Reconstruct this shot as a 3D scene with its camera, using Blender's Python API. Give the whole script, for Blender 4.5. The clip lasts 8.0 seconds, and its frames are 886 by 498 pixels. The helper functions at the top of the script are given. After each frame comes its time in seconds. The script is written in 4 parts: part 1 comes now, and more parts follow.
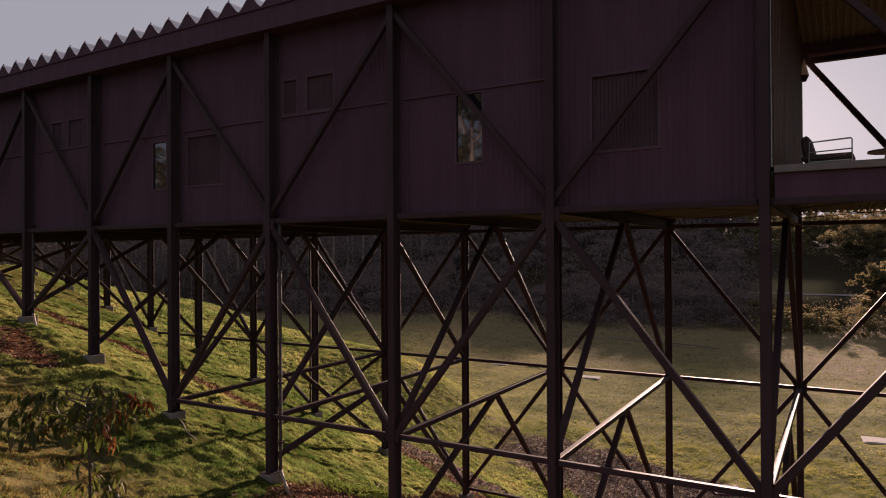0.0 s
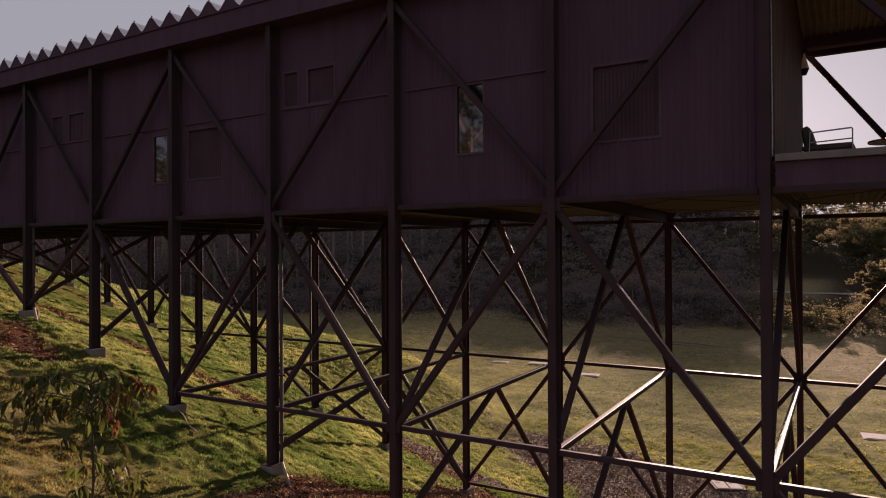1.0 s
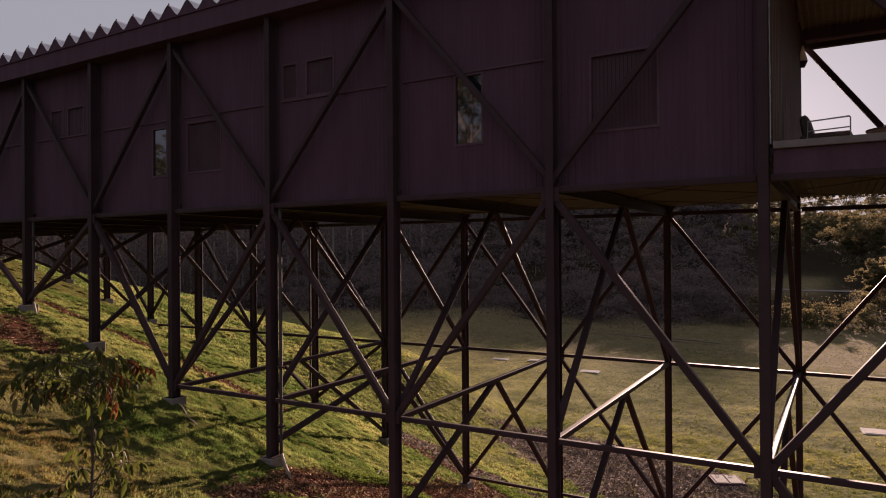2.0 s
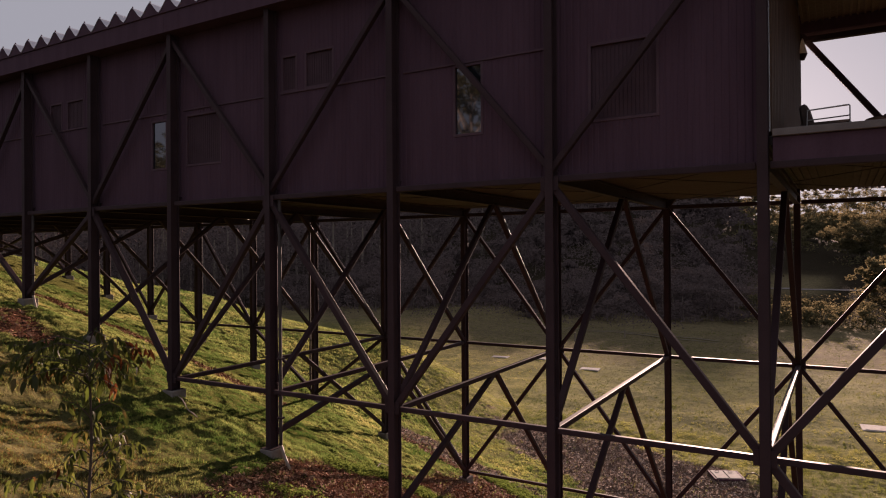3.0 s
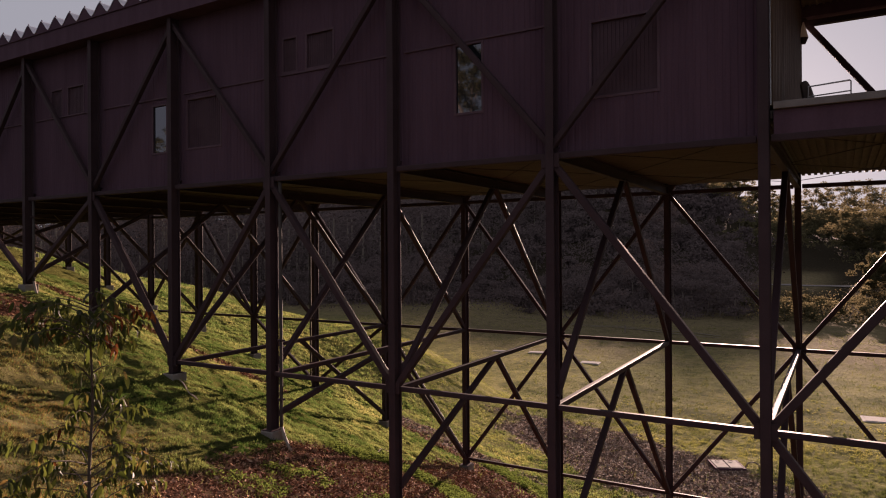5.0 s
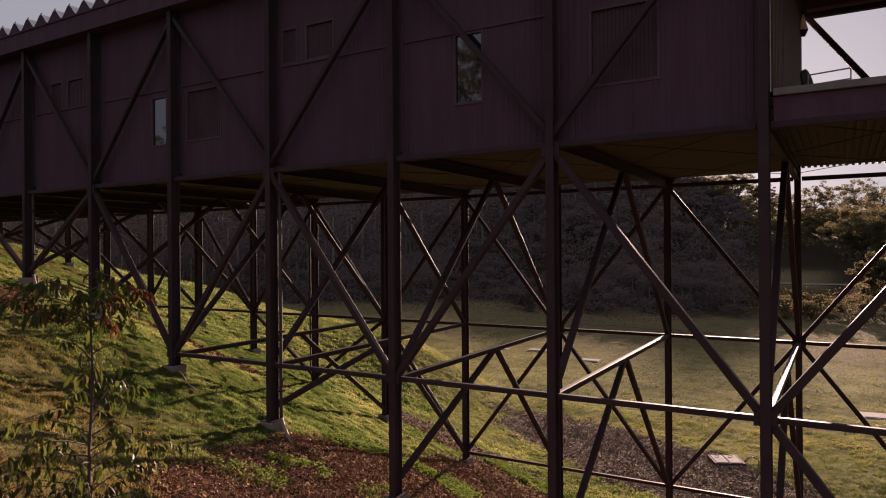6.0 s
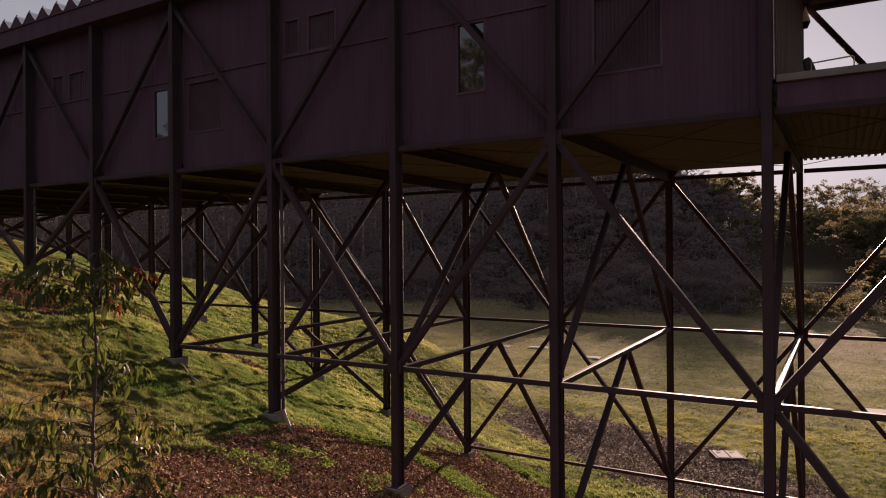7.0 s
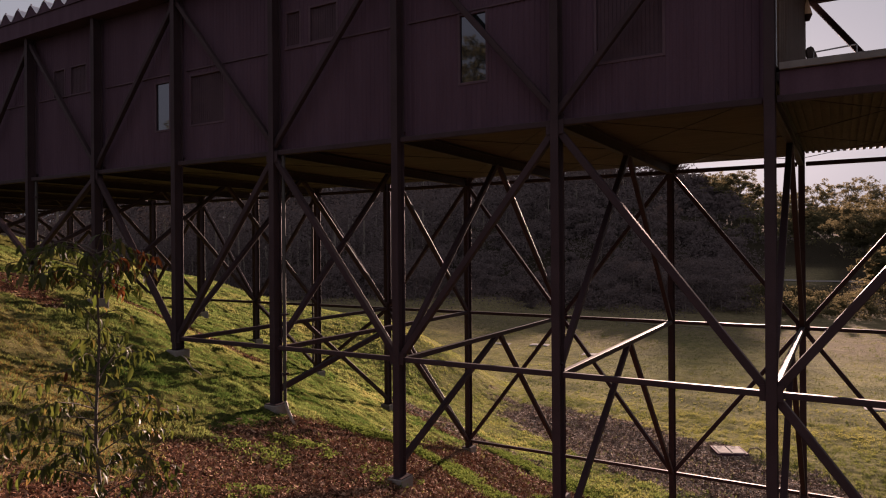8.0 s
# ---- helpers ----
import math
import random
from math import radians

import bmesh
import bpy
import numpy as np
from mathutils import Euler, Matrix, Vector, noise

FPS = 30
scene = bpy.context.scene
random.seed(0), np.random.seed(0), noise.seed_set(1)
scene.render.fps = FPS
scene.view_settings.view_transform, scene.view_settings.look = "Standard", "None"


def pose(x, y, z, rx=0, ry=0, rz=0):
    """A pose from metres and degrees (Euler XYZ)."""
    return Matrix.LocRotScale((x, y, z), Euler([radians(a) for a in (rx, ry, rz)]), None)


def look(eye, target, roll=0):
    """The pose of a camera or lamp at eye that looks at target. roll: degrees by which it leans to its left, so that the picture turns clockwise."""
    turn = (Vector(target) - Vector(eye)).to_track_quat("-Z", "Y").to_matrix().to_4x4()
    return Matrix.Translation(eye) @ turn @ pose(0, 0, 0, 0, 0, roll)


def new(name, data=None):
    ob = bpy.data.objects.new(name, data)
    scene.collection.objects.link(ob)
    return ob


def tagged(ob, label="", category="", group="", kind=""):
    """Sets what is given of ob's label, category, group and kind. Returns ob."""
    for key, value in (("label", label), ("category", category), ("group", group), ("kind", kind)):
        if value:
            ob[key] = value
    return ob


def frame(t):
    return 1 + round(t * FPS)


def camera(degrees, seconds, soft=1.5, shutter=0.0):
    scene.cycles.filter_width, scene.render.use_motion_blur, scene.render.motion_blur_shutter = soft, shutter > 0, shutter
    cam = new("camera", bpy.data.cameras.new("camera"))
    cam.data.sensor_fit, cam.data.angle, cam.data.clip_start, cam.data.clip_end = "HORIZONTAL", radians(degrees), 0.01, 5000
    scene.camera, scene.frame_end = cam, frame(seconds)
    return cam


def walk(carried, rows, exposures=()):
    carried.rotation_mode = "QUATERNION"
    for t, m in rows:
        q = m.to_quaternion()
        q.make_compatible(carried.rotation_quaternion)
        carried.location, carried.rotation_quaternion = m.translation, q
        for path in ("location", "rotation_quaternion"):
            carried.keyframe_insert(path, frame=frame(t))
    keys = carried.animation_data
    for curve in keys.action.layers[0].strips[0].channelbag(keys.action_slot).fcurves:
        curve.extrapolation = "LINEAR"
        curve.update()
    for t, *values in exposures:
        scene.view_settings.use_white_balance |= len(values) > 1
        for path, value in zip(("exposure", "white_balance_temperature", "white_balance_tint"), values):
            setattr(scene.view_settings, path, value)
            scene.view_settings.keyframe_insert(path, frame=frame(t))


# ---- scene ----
cam = camera(66.8, 8.0, soft=1.1)
PATH = [
    (0, (20.756, -10.852, -0.768), (19.736, -9.132, -0.755), -0.3),
    (0.5, (20.744, -10.869, -0.843), (19.724, -9.149, -0.83), -0.3),
    (1, (20.74, -10.885, -0.93), (19.721, -9.164, -0.918), -0.3),
    (1.5, (20.75, -10.891, -1.009), (19.732, -9.17, -0.999), -0.4),
    (3, (20.771, -10.879, -1.274), (19.752, -9.158, -1.265), -0.4),
    (3.5, (20.77, -10.878, -1.36), (19.752, -9.157, -1.353), -0.4),
    (4, (20.772, -10.878, -1.453), (19.753, -9.157, -1.447), -0.4),
    (4.5, (20.767, -10.878, -1.547), (19.747, -9.158, -1.542), -0.4),
    (6, (20.758, -10.882, -1.827), (19.739, -9.161, -1.824), -0.4),
    (6.5, (20.747, -10.879, -1.924), (19.727, -9.159, -1.921), -0.4),
    (7, (20.721, -10.891, -2.015), (19.701, -9.171, -2.013), -0.4),
    (7.5, (20.71, -10.886, -2.102), (19.689, -9.166, -2.1), -0.4),
    (8, (20.697, -10.901, -2.181), (19.675, -9.181, -2.181), -0.4),
]
walk(cam, [(t, look(eye, target, roll)) for t, eye, target, roll in PATH],
     exposures=[(0.0, 1.61, 6500, 35.5), (8.0, 1.61, 6500, 35.5)])

# ---- world, sun, exposure ----
SUN_EL, SUN_AZ = radians(8.6), radians(6.3)   # elevation; turn from +y towards -x
world = bpy.data.worlds.new("sky")
scene.world = world
world.use_nodes = True
wn = world.node_tree
sky = wn.nodes.new("ShaderNodeTexSky")
sky.sky_type = "NISHITA"
sky.sun_disc = False
sky.sun_elevation = SUN_EL
sky.sun_rotation = -SUN_AZ
sky.air_density, sky.dust_density, sky.ozone_density = 1.0, 5.0, 1.0
haze = wn.nodes.new("ShaderNodeMix")       # thin high cloud evens out the sky
haze.data_type = "RGBA"
haze.inputs[0].default_value = 0.982
haze.inputs[7].default_value = (1.24, 1.42, 1.43, 1)
pale = wn.nodes.new("ShaderNodeHueSaturation")
pale.inputs["Saturation"].default_value = 0.4
wn.links.new(sky.outputs[0], pale.inputs["Color"])
wn.links.new(pale.outputs[0], haze.inputs[6])
wn.links.new(haze.outputs[2], wn.nodes["Background"].inputs[0])
wn.nodes["Background"].inputs[1].default_value = 0.085
sun_data = bpy.data.lights.new("sun", "SUN")
sun_data.energy, sun_data.angle, sun_data.color = 5.0, radians(0.9), (1.0, 0.77, 0.55)
sun = new("sun", sun_data)
to_sun = Vector((-math.sin(SUN_AZ) * math.cos(SUN_EL), math.cos(SUN_AZ) * math.cos(SUN_EL), math.sin(SUN_EL)))
sun.matrix_world = look((0, 40, 60), Vector((0, 40, 60)) - to_sun)

# ---- materials ----


def material(name, rough=0.6, metal=0.0):
    m = bpy.data.materials.new(name)
    m.use_nodes = True
    b = m.node_tree.nodes["Principled BSDF"]
    b.inputs["Roughness"].default_value = rough
    b.inputs["Metallic"].default_value = metal
    return m, m.node_tree, b


def node(nt, kind, **inputs):
    n = nt.nodes.new(kind)
    for key, value in inputs.items():
        n.inputs[key].default_value = value
    return n


def ramp(nt, source, stops):
    r = nt.nodes.new("ShaderNodeValToRGB")
    el = r.color_ramp.elements
    while len(el) < len(stops):
        el.new(0.5)
    for e, (p, c) in zip(el, stops):
        e.position, e.color = p, (*c, 1)
    nt.links.new(source, r.inputs[0])
    return r.outputs[0]


def noise_of(nt, scale, detail=4.0, rough=0.55, coord="Object", stretch=(1, 1, 1)):
    tc = nt.nodes.new("ShaderNodeTexCoord")
    mp = nt.nodes.new("ShaderNodeMapping")
    mp.inputs["Scale"].default_value = stretch
    nt.links.new(tc.outputs[coord], mp.inputs[0])
    n = node(nt, "ShaderNodeTexNoise", Scale=scale, Detail=detail, Roughness=rough)
    nt.links.new(mp.outputs[0], n.inputs["Vector"])
    return n.outputs[0]


def mix(nt, fac, a, b, mode="MIX"):
    m = nt.nodes.new("ShaderNodeMix")
    m.data_type, m.blend_type = "RGBA", mode
    for sock, v in ((m.inputs[0], fac), (m.inputs[6], a), (m.inputs[7], b)):
        if isinstance(v, (int, float)):
            sock.default_value = v
        elif isinstance(v, tuple):
            sock.default_value = (*v, 1)
        else:
            nt.links.new(v, sock)
    return m.outputs[2]


def bump(nt, b, height, strength=0.3, distance=0.01):
    n = node(nt, "ShaderNodeBump", Strength=strength, Distance=distance)
    nt.links.new(height, n.inputs["Height"])
    nt.links.new(n.outputs[0], b.inputs["Normal"])


def painted(name, dark, light, rough, scale=3.0, fine=60.0, metal=0.0, strength=0.15, streak=(1, 1, 1), spec=0.5):
    m, nt, b = material(name, rough, metal)
    b.inputs["Specular IOR Level"].default_value = spec
    big = noise_of(nt, scale, 5, 0.6, "Object", streak)
    small = noise_of(nt, fine, 3)
    c = ramp(nt, big, [(0.3, dark), (0.7, light)])
    c = mix(nt, 0.35, c, ramp(nt, small, [(0.3, dark), (0.75, light)]))
    nt.links.new(c, b.inputs["Base Color"])
    r = ramp(nt, small, [(0.2, (rough * 0.8,) * 3), (0.8, (min(1, rough * 1.2),) * 3)])
    nt.links.new(r, b.inputs["Roughness"])
    bump(nt, b, small, strength, 0.004)
    return m


STEEL = painted("dark_painted_steel", (0.036, 0.023, 0.026), (0.060, 0.039, 0.044), 0.57, 2.0, 45.0, strength=0.08, spec=0.065)
CLAD = painted("charred_timber_cladding", (0.070, 0.040, 0.056), (0.103, 0.061, 0.084), 0.85, 1.2, 30.0, 0, 0.3, (3, 3, 0.35), 0.06)
TRIM = painted("dark_window_trim", (0.078, 0.048, 0.061), (0.114, 0.072, 0.089), 0.7, spec=0.08)
SCREEN = painted("dark_window_screen", (0.056, 0.034, 0.043), (0.084, 0.052, 0.064), 0.7, spec=0.08)
ROOF = painted("galvanised_roof_sheet", (0.33, 0.335, 0.38), (0.46, 0.465, 0.52), 0.5, 1.5, 25.0, 0.5, 0.1, (0.3, 3, 1))
SOFFIT = painted("plywood_soffit", (0.055, 0.038, 0.026), (0.10, 0.072, 0.05), 0.75, 1.0, 20.0, 0, 0.15, (0.5, 4, 1), 0.1)
CONCRETE = painted("concrete", (0.15, 0.13, 0.118), (0.27, 0.24, 0.22), 0.9, 4.0, 50.0, 0, 0.4, (1, 1, 1), 0.0)
PALECONC = painted("pale_concrete", (0.16, 0.152, 0.146), (0.30, 0.288, 0.276), 0.85, 4.0, 50.0, 0, 0.3, (1, 1, 1), 0.05)
EARTH = painted("worn_earth", (0.10, 0.085, 0.06), (0.18, 0.15, 0.11), 0.95, 2.0, 20.0, spec=0.1)
PVC = painted("grey_downpipe", (0.05, 0.042, 0.038), (0.08, 0.068, 0.062), 0.8, spec=0.1)
PALEPVC = painted("pale_pvc_pipe", (0.19, 0.15, 0.115), (0.28, 0.225, 0.175), 0.6)
DECKEDGE = painted("pale_deck_edge", (0.13, 0.112, 0.108), (0.22, 0.195, 0.185), 0.7, spec=0.2)
ENDWALL = painted("weathered_timber_boards", (0.034, 0.021, 0.015), (0.16, 0.100, 0.070), 0.7, 1.6, 35.0, 0, 0.3, (5, 9, 0.16), 0.05)
CHAIRFRAME = painted("satin_steel_frame", (0.35, 0.34, 0.33), (0.45, 0.44, 0.43), 0.35, 5, 60, 0.7)
CUSHION = painted("dark_brown_fabric", (0.05, 0.035, 0.03), (0.09, 0.065, 0.055), 0.9, 6, 150)
CEILING = painted("timber_lining", (0.10, 0.072, 0.05), (0.20, 0.15, 0.10), 0.7, 1.5, 30.0, 0, 0.2, (0.4, 4, 1), 0.15)
BARK = painted("eucalypt_bark", (0.12, 0.10, 0.08), (0.28, 0.24, 0.20), 0.9, 1.5, 12.0, 0, 0.5, (2, 2, 0.4), 0.05)
SHRUBBARK = painted("sapling_bark", (0.045, 0.032, 0.022), (0.085, 0.062, 0.044), 0.85, 8, 60.0, 0, 0.4)

GLASS, nt, b = material("window_glass", 0.03)
b.inputs["Base Color"].default_value = (0.012, 0.014, 0.016, 1)
b.inputs["IOR"].default_value = 2.05
b.inputs["Specular Tint"].default_value = (0.86, 0.88, 1.0, 1)
bump(nt, b, noise_of(nt, 0.9, 1), 0.02, 0.02)


def leafy(name, stops, through_stops, mixing=0.45, rough=0.5, patch=0.0, gloss=0.04):
    """Leaves and blades: colour by piece, light shining through."""
    m = bpy.data.materials.new(name)
    m.use_nodes = True
    nt = m.node_tree
    b = nt.nodes["Principled BSDF"]
    b.inputs["Roughness"].default_value = rough
    b.inputs["Specular IOR Level"].default_value = gloss
    geo = nt.nodes.new("ShaderNodeNewGeometry")
    rnd = geo.outputs["Random Per Island"]
    if patch:
        mm = nt.nodes.new("ShaderNodeMath")
        mm.operation = "MULTIPLY_ADD"
        mm.inputs[1].default_value = 0.45
        n = noise_of(nt, patch, 6, 0.68)
        sc = nt.nodes.new("ShaderNodeMath")
        sc.operation = "MULTIPLY_ADD"
        sc.inputs[1].default_value, sc.inputs[2].default_value = 2.3, -1.03
        wide = nt.nodes.new("ShaderNodeMath")
        wide.operation = "MULTIPLY_ADD"
        wide.inputs[1].default_value, wide.inputs[2].default_value = 0.9, -0.45
        nt.links.new(noise_of(nt, patch * 0.22, 3, 0.5), wide.inputs[0])
        both = nt.nodes.new("ShaderNodeMath")
        nt.links.new(n, both.inputs[0])
        nt.links.new(wide.outputs[0], both.inputs[1])
        nt.links.new(both.outputs[0], sc.inputs[0])
        nt.links.new(rnd, mm.inputs[0])
        nt.links.new(sc.outputs[0], mm.inputs[2])
        rnd = mm.outputs[0]
    nt.links.new(ramp(nt, rnd, stops), b.inputs["Base Color"])
    t = nt.nodes.new("ShaderNodeBsdfTranslucent")
    nt.links.new(ramp(nt, rnd, through_stops), t.inputs[0])
    mx = nt.nodes.new("ShaderNodeMixShader")
    mx.inputs[0].default_value = mixing
    nt.links.new(b.outputs[0], mx.inputs[1])
    nt.links.new(t.outputs[0], mx.inputs[2])
    nt.links.new(mx.outputs[0], nt.nodes["Material Output"].inputs[0])
    return m


GRASS = leafy("grass_blades", [(0.0, (0.018, 0.034, 0.011)), (0.45, (0.070, 0.094, 0.032)), (1.0, (0.165, 0.148, 0.058))],
              [(0.0, (0.065, 0.12, 0.024)), (0.45, (0.23, 0.285, 0.080)), (1.0, (0.45, 0.40, 0.135))], 0.5, 0.55, 1.1, 0.0)
STRAW = leafy("dry_field_grass", [(0.0, (0.066, 0.077, 0.032)), (0.5, (0.155, 0.152, 0.064)), (1.0, (0.265, 0.24, 0.105))],
              [(0.0, (0.12, 0.145, 0.03)), (0.5, (0.29, 0.288, 0.068)), (1.0, (0.50, 0.445, 0.13))], 0.5, 0.6, 0.4, 0.02)
SCORCH = leafy("scorched_turf", [(0.0, (0.030, 0.028, 0.012)), (0.5, (0.085, 0.060, 0.026)), (1.0, (0.18, 0.115, 0.05))],
               [(0.0, (0.08, 0.075, 0.02)), (0.5, (0.20, 0.135, 0.045)), (1.0, (0.36, 0.225, 0.085))], 0.5, 0.6, 0.7, 0.0)
LUSH = leafy("lush_groundcover", [(0.0, (0.034, 0.054, 0.014)), (1.0, (0.086, 0.104, 0.030))],
             [(0.0, (0.08, 0.125, 0.025)), (1.0, (0.16, 0.195, 0.045))], 0.5, 0.5, 0.0, 0.0)
GUM = leafy("gum_leaves", [(0.0, (0.055, 0.055, 0.030)), (1.0, (0.115, 0.108, 0.055))],
            [(0.0, (0.15, 0.125, 0.065)), (1.0, (0.25, 0.205, 0.11))], 0.42, 0.6, 0.0, 0.0)
# brown-grey haze over the far hill is put into these leaf colours
HAZED_WOODS = leafy("far_woods_hazed_leaves", [(0.0, (0.082, 0.063, 0.061)), (1.0, (0.112, 0.086, 0.082))],
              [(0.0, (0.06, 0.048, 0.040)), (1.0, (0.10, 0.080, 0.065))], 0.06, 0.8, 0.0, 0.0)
SAPLEAF = leafy("sapling_leaves", [(0.0, (0.020, 0.026, 0.009)), (0.8, (0.042, 0.044, 0.015)), (1.0, (0.15, 0.10, 0.04))],
                [(0.0, (0.10, 0.14, 0.02)), (0.8, (0.18, 0.19, 0.04)), (1.0, (0.34, 0.20, 0.06))], 0.34, 0.46, 0.0, 0.14)
REDLEAF = leafy("young_red_leaves", [(0.0, (0.075, 0.022, 0.012)), (0.5, (0.085, 0.040, 0.016)), (1.0, (0.12, 0.075, 0.028))],
                [(0.0, (0.15, 0.032, 0.014)), (0.5, (0.17, 0.07, 0.02)), (1.0, (0.22, 0.13, 0.035))], 0.4, 0.45)
CHIPS = leafy("bark_mulch_chips", [(0.0, (0.085, 0.036, 0.024)), (0.6, (0.27, 0.135, 0.082)), (1.0, (0.46, 0.285, 0.19))],
              [(0.0, (0.02, 0.01, 0.005)), (1.0, (0.03, 0.015, 0.01))], 0.05, 0.8)

GRAVEL = leafy("creek_gravel", [(0.0, (0.10, 0.066, 0.050)), (0.6, (0.29, 0.205, 0.160)), (1.0, (0.50, 0.41, 0.345))],
               [(0.0, (0.02, 0.015, 0.012)), (1.0, (0.03, 0.022, 0.018))], 0.04, 0.8)

# The ground: grass, with soil where the attribute "bed" says mulch.
# bright metal that makes the sunlit deck corner read as a pale line
LIT_EDGE = painted("bright_lit_edge_metal", (0.45, 0.44, 0.43), (0.6, 0.59, 0.58), 0.22, 3, 60, 1.0, 0.0)
SHADE = leafy("pale_lamp_shade", [(0.0, (0.6, 0.57, 0.52)), (1.0, (0.7, 0.66, 0.6))], [(0.0, (0.6, 0.55, 0.48)), (1.0, (0.7, 0.64, 0.56))], 0.2, 0.6)
SOIL, nt, b = material("grass_and_soil", 0.95)
b.inputs["Specular IOR Level"].default_value = 0.0
big = noise_of(nt, 0.22, 5, 0.6)
mid = noise_of(nt, 2.2, 5, 0.65)
fine = noise_of(nt, 26.0, 4, 0.7)
g = ramp(nt, big, [(0.25, (0.050, 0.082, 0.024)), (0.5, (0.096, 0.110, 0.036)), (0.75, (0.145, 0.138, 0.046))])
g = mix(nt, 0.5, g, ramp(nt, mid, [(0.3, (0.044, 0.062, 0.012)), (0.7, (0.15, 0.148, 0.034))]))
g = mix(nt, 0.58, g, ramp(nt, fine, [(0.3, (0.024, 0.034, 0.010)), (0.7, (0.20, 0.185, 0.062))]))
d = ramp(nt, fine, [(0.25, (0.036, 0.017, 0.011)), (0.55, (0.10, 0.048, 0.031)), (0.8, (0.22, 0.12, 0.08))])
at = nt.nodes.new("ShaderNodeAttribute")
at.attribute_name = "bed"
dry = nt.nodes.new("ShaderNodeAttribute")
dry.attribute_name = "dry"
straw = ramp(nt, mid, [(0.28, (0.072, 0.080, 0.029)), (0.5, (0.165, 0.166, 0.056)), (0.72, (0.285, 0.268, 0.095))])
straw = mix(nt, 0.4, straw, ramp(nt, fine, [(0.3, (0.07, 0.07, 0.022)), (0.7, (0.28, 0.23, 0.095))]))
straw = mix(nt, 0.5, straw, ramp(nt, noise_of(nt, 0.55, 6, 0.7), [(0.40, (0.072, 0.085, 0.030)), (0.60, (0.25, 0.23, 0.083))]))
g = mix(nt, dry.outputs["Fac"], g, straw)
# brown on the far field is haze put into the colour; near bank is dry turf
parch_haze = nt.nodes.new("ShaderNodeAttribute")
parch_haze.attribute_name = "parch_haze"
g = mix(nt, parch_haze.outputs["Fac"], g, ramp(nt, mid, [(0.3, (0.105, 0.078, 0.050)), (0.7, (0.20, 0.155, 0.098))]))
dew = nt.nodes.new("ShaderNodeMath")      # a little sheen on the dry field only
dew.operation = "MULTIPLY"
dew.inputs[1].default_value = 0.008
nt.links.new(dry.outputs["Fac"], dew.inputs[0])
nt.links.new(dew.outputs[0], b.inputs["Specular IOR Level"])
# woods floor: leaf litter, with the shade of the trees darkened into its colour
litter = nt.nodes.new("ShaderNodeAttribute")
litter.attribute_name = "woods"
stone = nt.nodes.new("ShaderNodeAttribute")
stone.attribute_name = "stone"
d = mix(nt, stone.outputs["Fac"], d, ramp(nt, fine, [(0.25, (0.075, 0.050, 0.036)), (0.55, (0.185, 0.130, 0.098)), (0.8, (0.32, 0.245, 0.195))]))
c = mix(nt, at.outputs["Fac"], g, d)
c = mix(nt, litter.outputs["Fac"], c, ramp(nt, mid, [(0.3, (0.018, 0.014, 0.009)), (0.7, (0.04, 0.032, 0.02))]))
nt.links.new(c, b.inputs["Base Color"])
hsum = nt.nodes.new("ShaderNodeMath")
hsum.operation = "MULTIPLY_ADD"
hsum.inputs[1].default_value = 2.0
nt.links.new(mid, hsum.inputs[0])
nt.links.new(fine, hsum.inputs[2])
bump(nt, b, hsum.outputs[0], 1.0, 0.09)

# ---- mesh helpers ----


def mesh_object(name, bm, mat, parent=None, label="", smooth=False):
    me = bpy.data.meshes.new(name)
    if smooth:
        for fc in bm.faces:
            fc.smooth = True
    bm.to_mesh(me)
    bm.free()
    me.materials.append(mat)
    ob = new(name, me)
    if parent:
        ob.parent = parent
    return tagged(ob, label)


def part(name, bm, mat, parent, label="", smooth=False):
    return mesh_object(name, bm, mat, parent, label, smooth)


def sheet(name, verts, faces, mat, parent=None, label=""):
    me = bpy.data.meshes.new(name)
    me.from_pydata(verts, [], faces)
    me.materials.append(mat)
    ob = new(name, me)
    if parent:
        ob.parent = parent
    return tagged(ob, label)


def thing(name, label, category, group="", kind="", at=(0, 0, 0)):
    ob = new(name)
    ob.location = at
    return tagged(ob, label, category, group, kind)


def box(lo, hi, bevel=0.0, bm=None):
    bm = bm or bmesh.new()
    c = [(a + b_) / 2 for a, b_ in zip(lo, hi)]
    s = [abs(b_ - a) for a, b_ in zip(lo, hi)]
    made = bmesh.ops.create_cube(bm, size=1.0, matrix=Matrix.Translation(c) @ Matrix.Diagonal((*s, 1)))
    if bevel:
        edges = list({e for v in made["verts"] for e in v.link_edges})
        bmesh.ops.bevel(bm, geom=edges, offset=bevel, segments=1, affect="EDGES")
    return bm


def extrude_profile(profile, a, b_, side):
    """A closed profile (u, v) swept from a to b_; u lies along side."""
    a, b_ = Vector(a), Vector(b_)
    way = (b_ - a).normalized()
    u = (Vector(side) - way * way.dot(Vector(side))).normalized()
    v = way.cross(u)
    bm = bmesh.new()
    rings = [[bm.verts.new(p + u * x + v * y) for x, y in profile] for p in (a, b_)]
    n = len(profile)
    for i in range(n):
        j = (i + 1) % n
        bm.faces.new((rings[0][i], rings[0][j], rings[1][j], rings[1][i]))
    bm.faces.new(rings[0][::-1])
    bm.faces.new(rings[1])
    bmesh.ops.recalc_face_normals(bm, faces=bm.faces)
    return bm


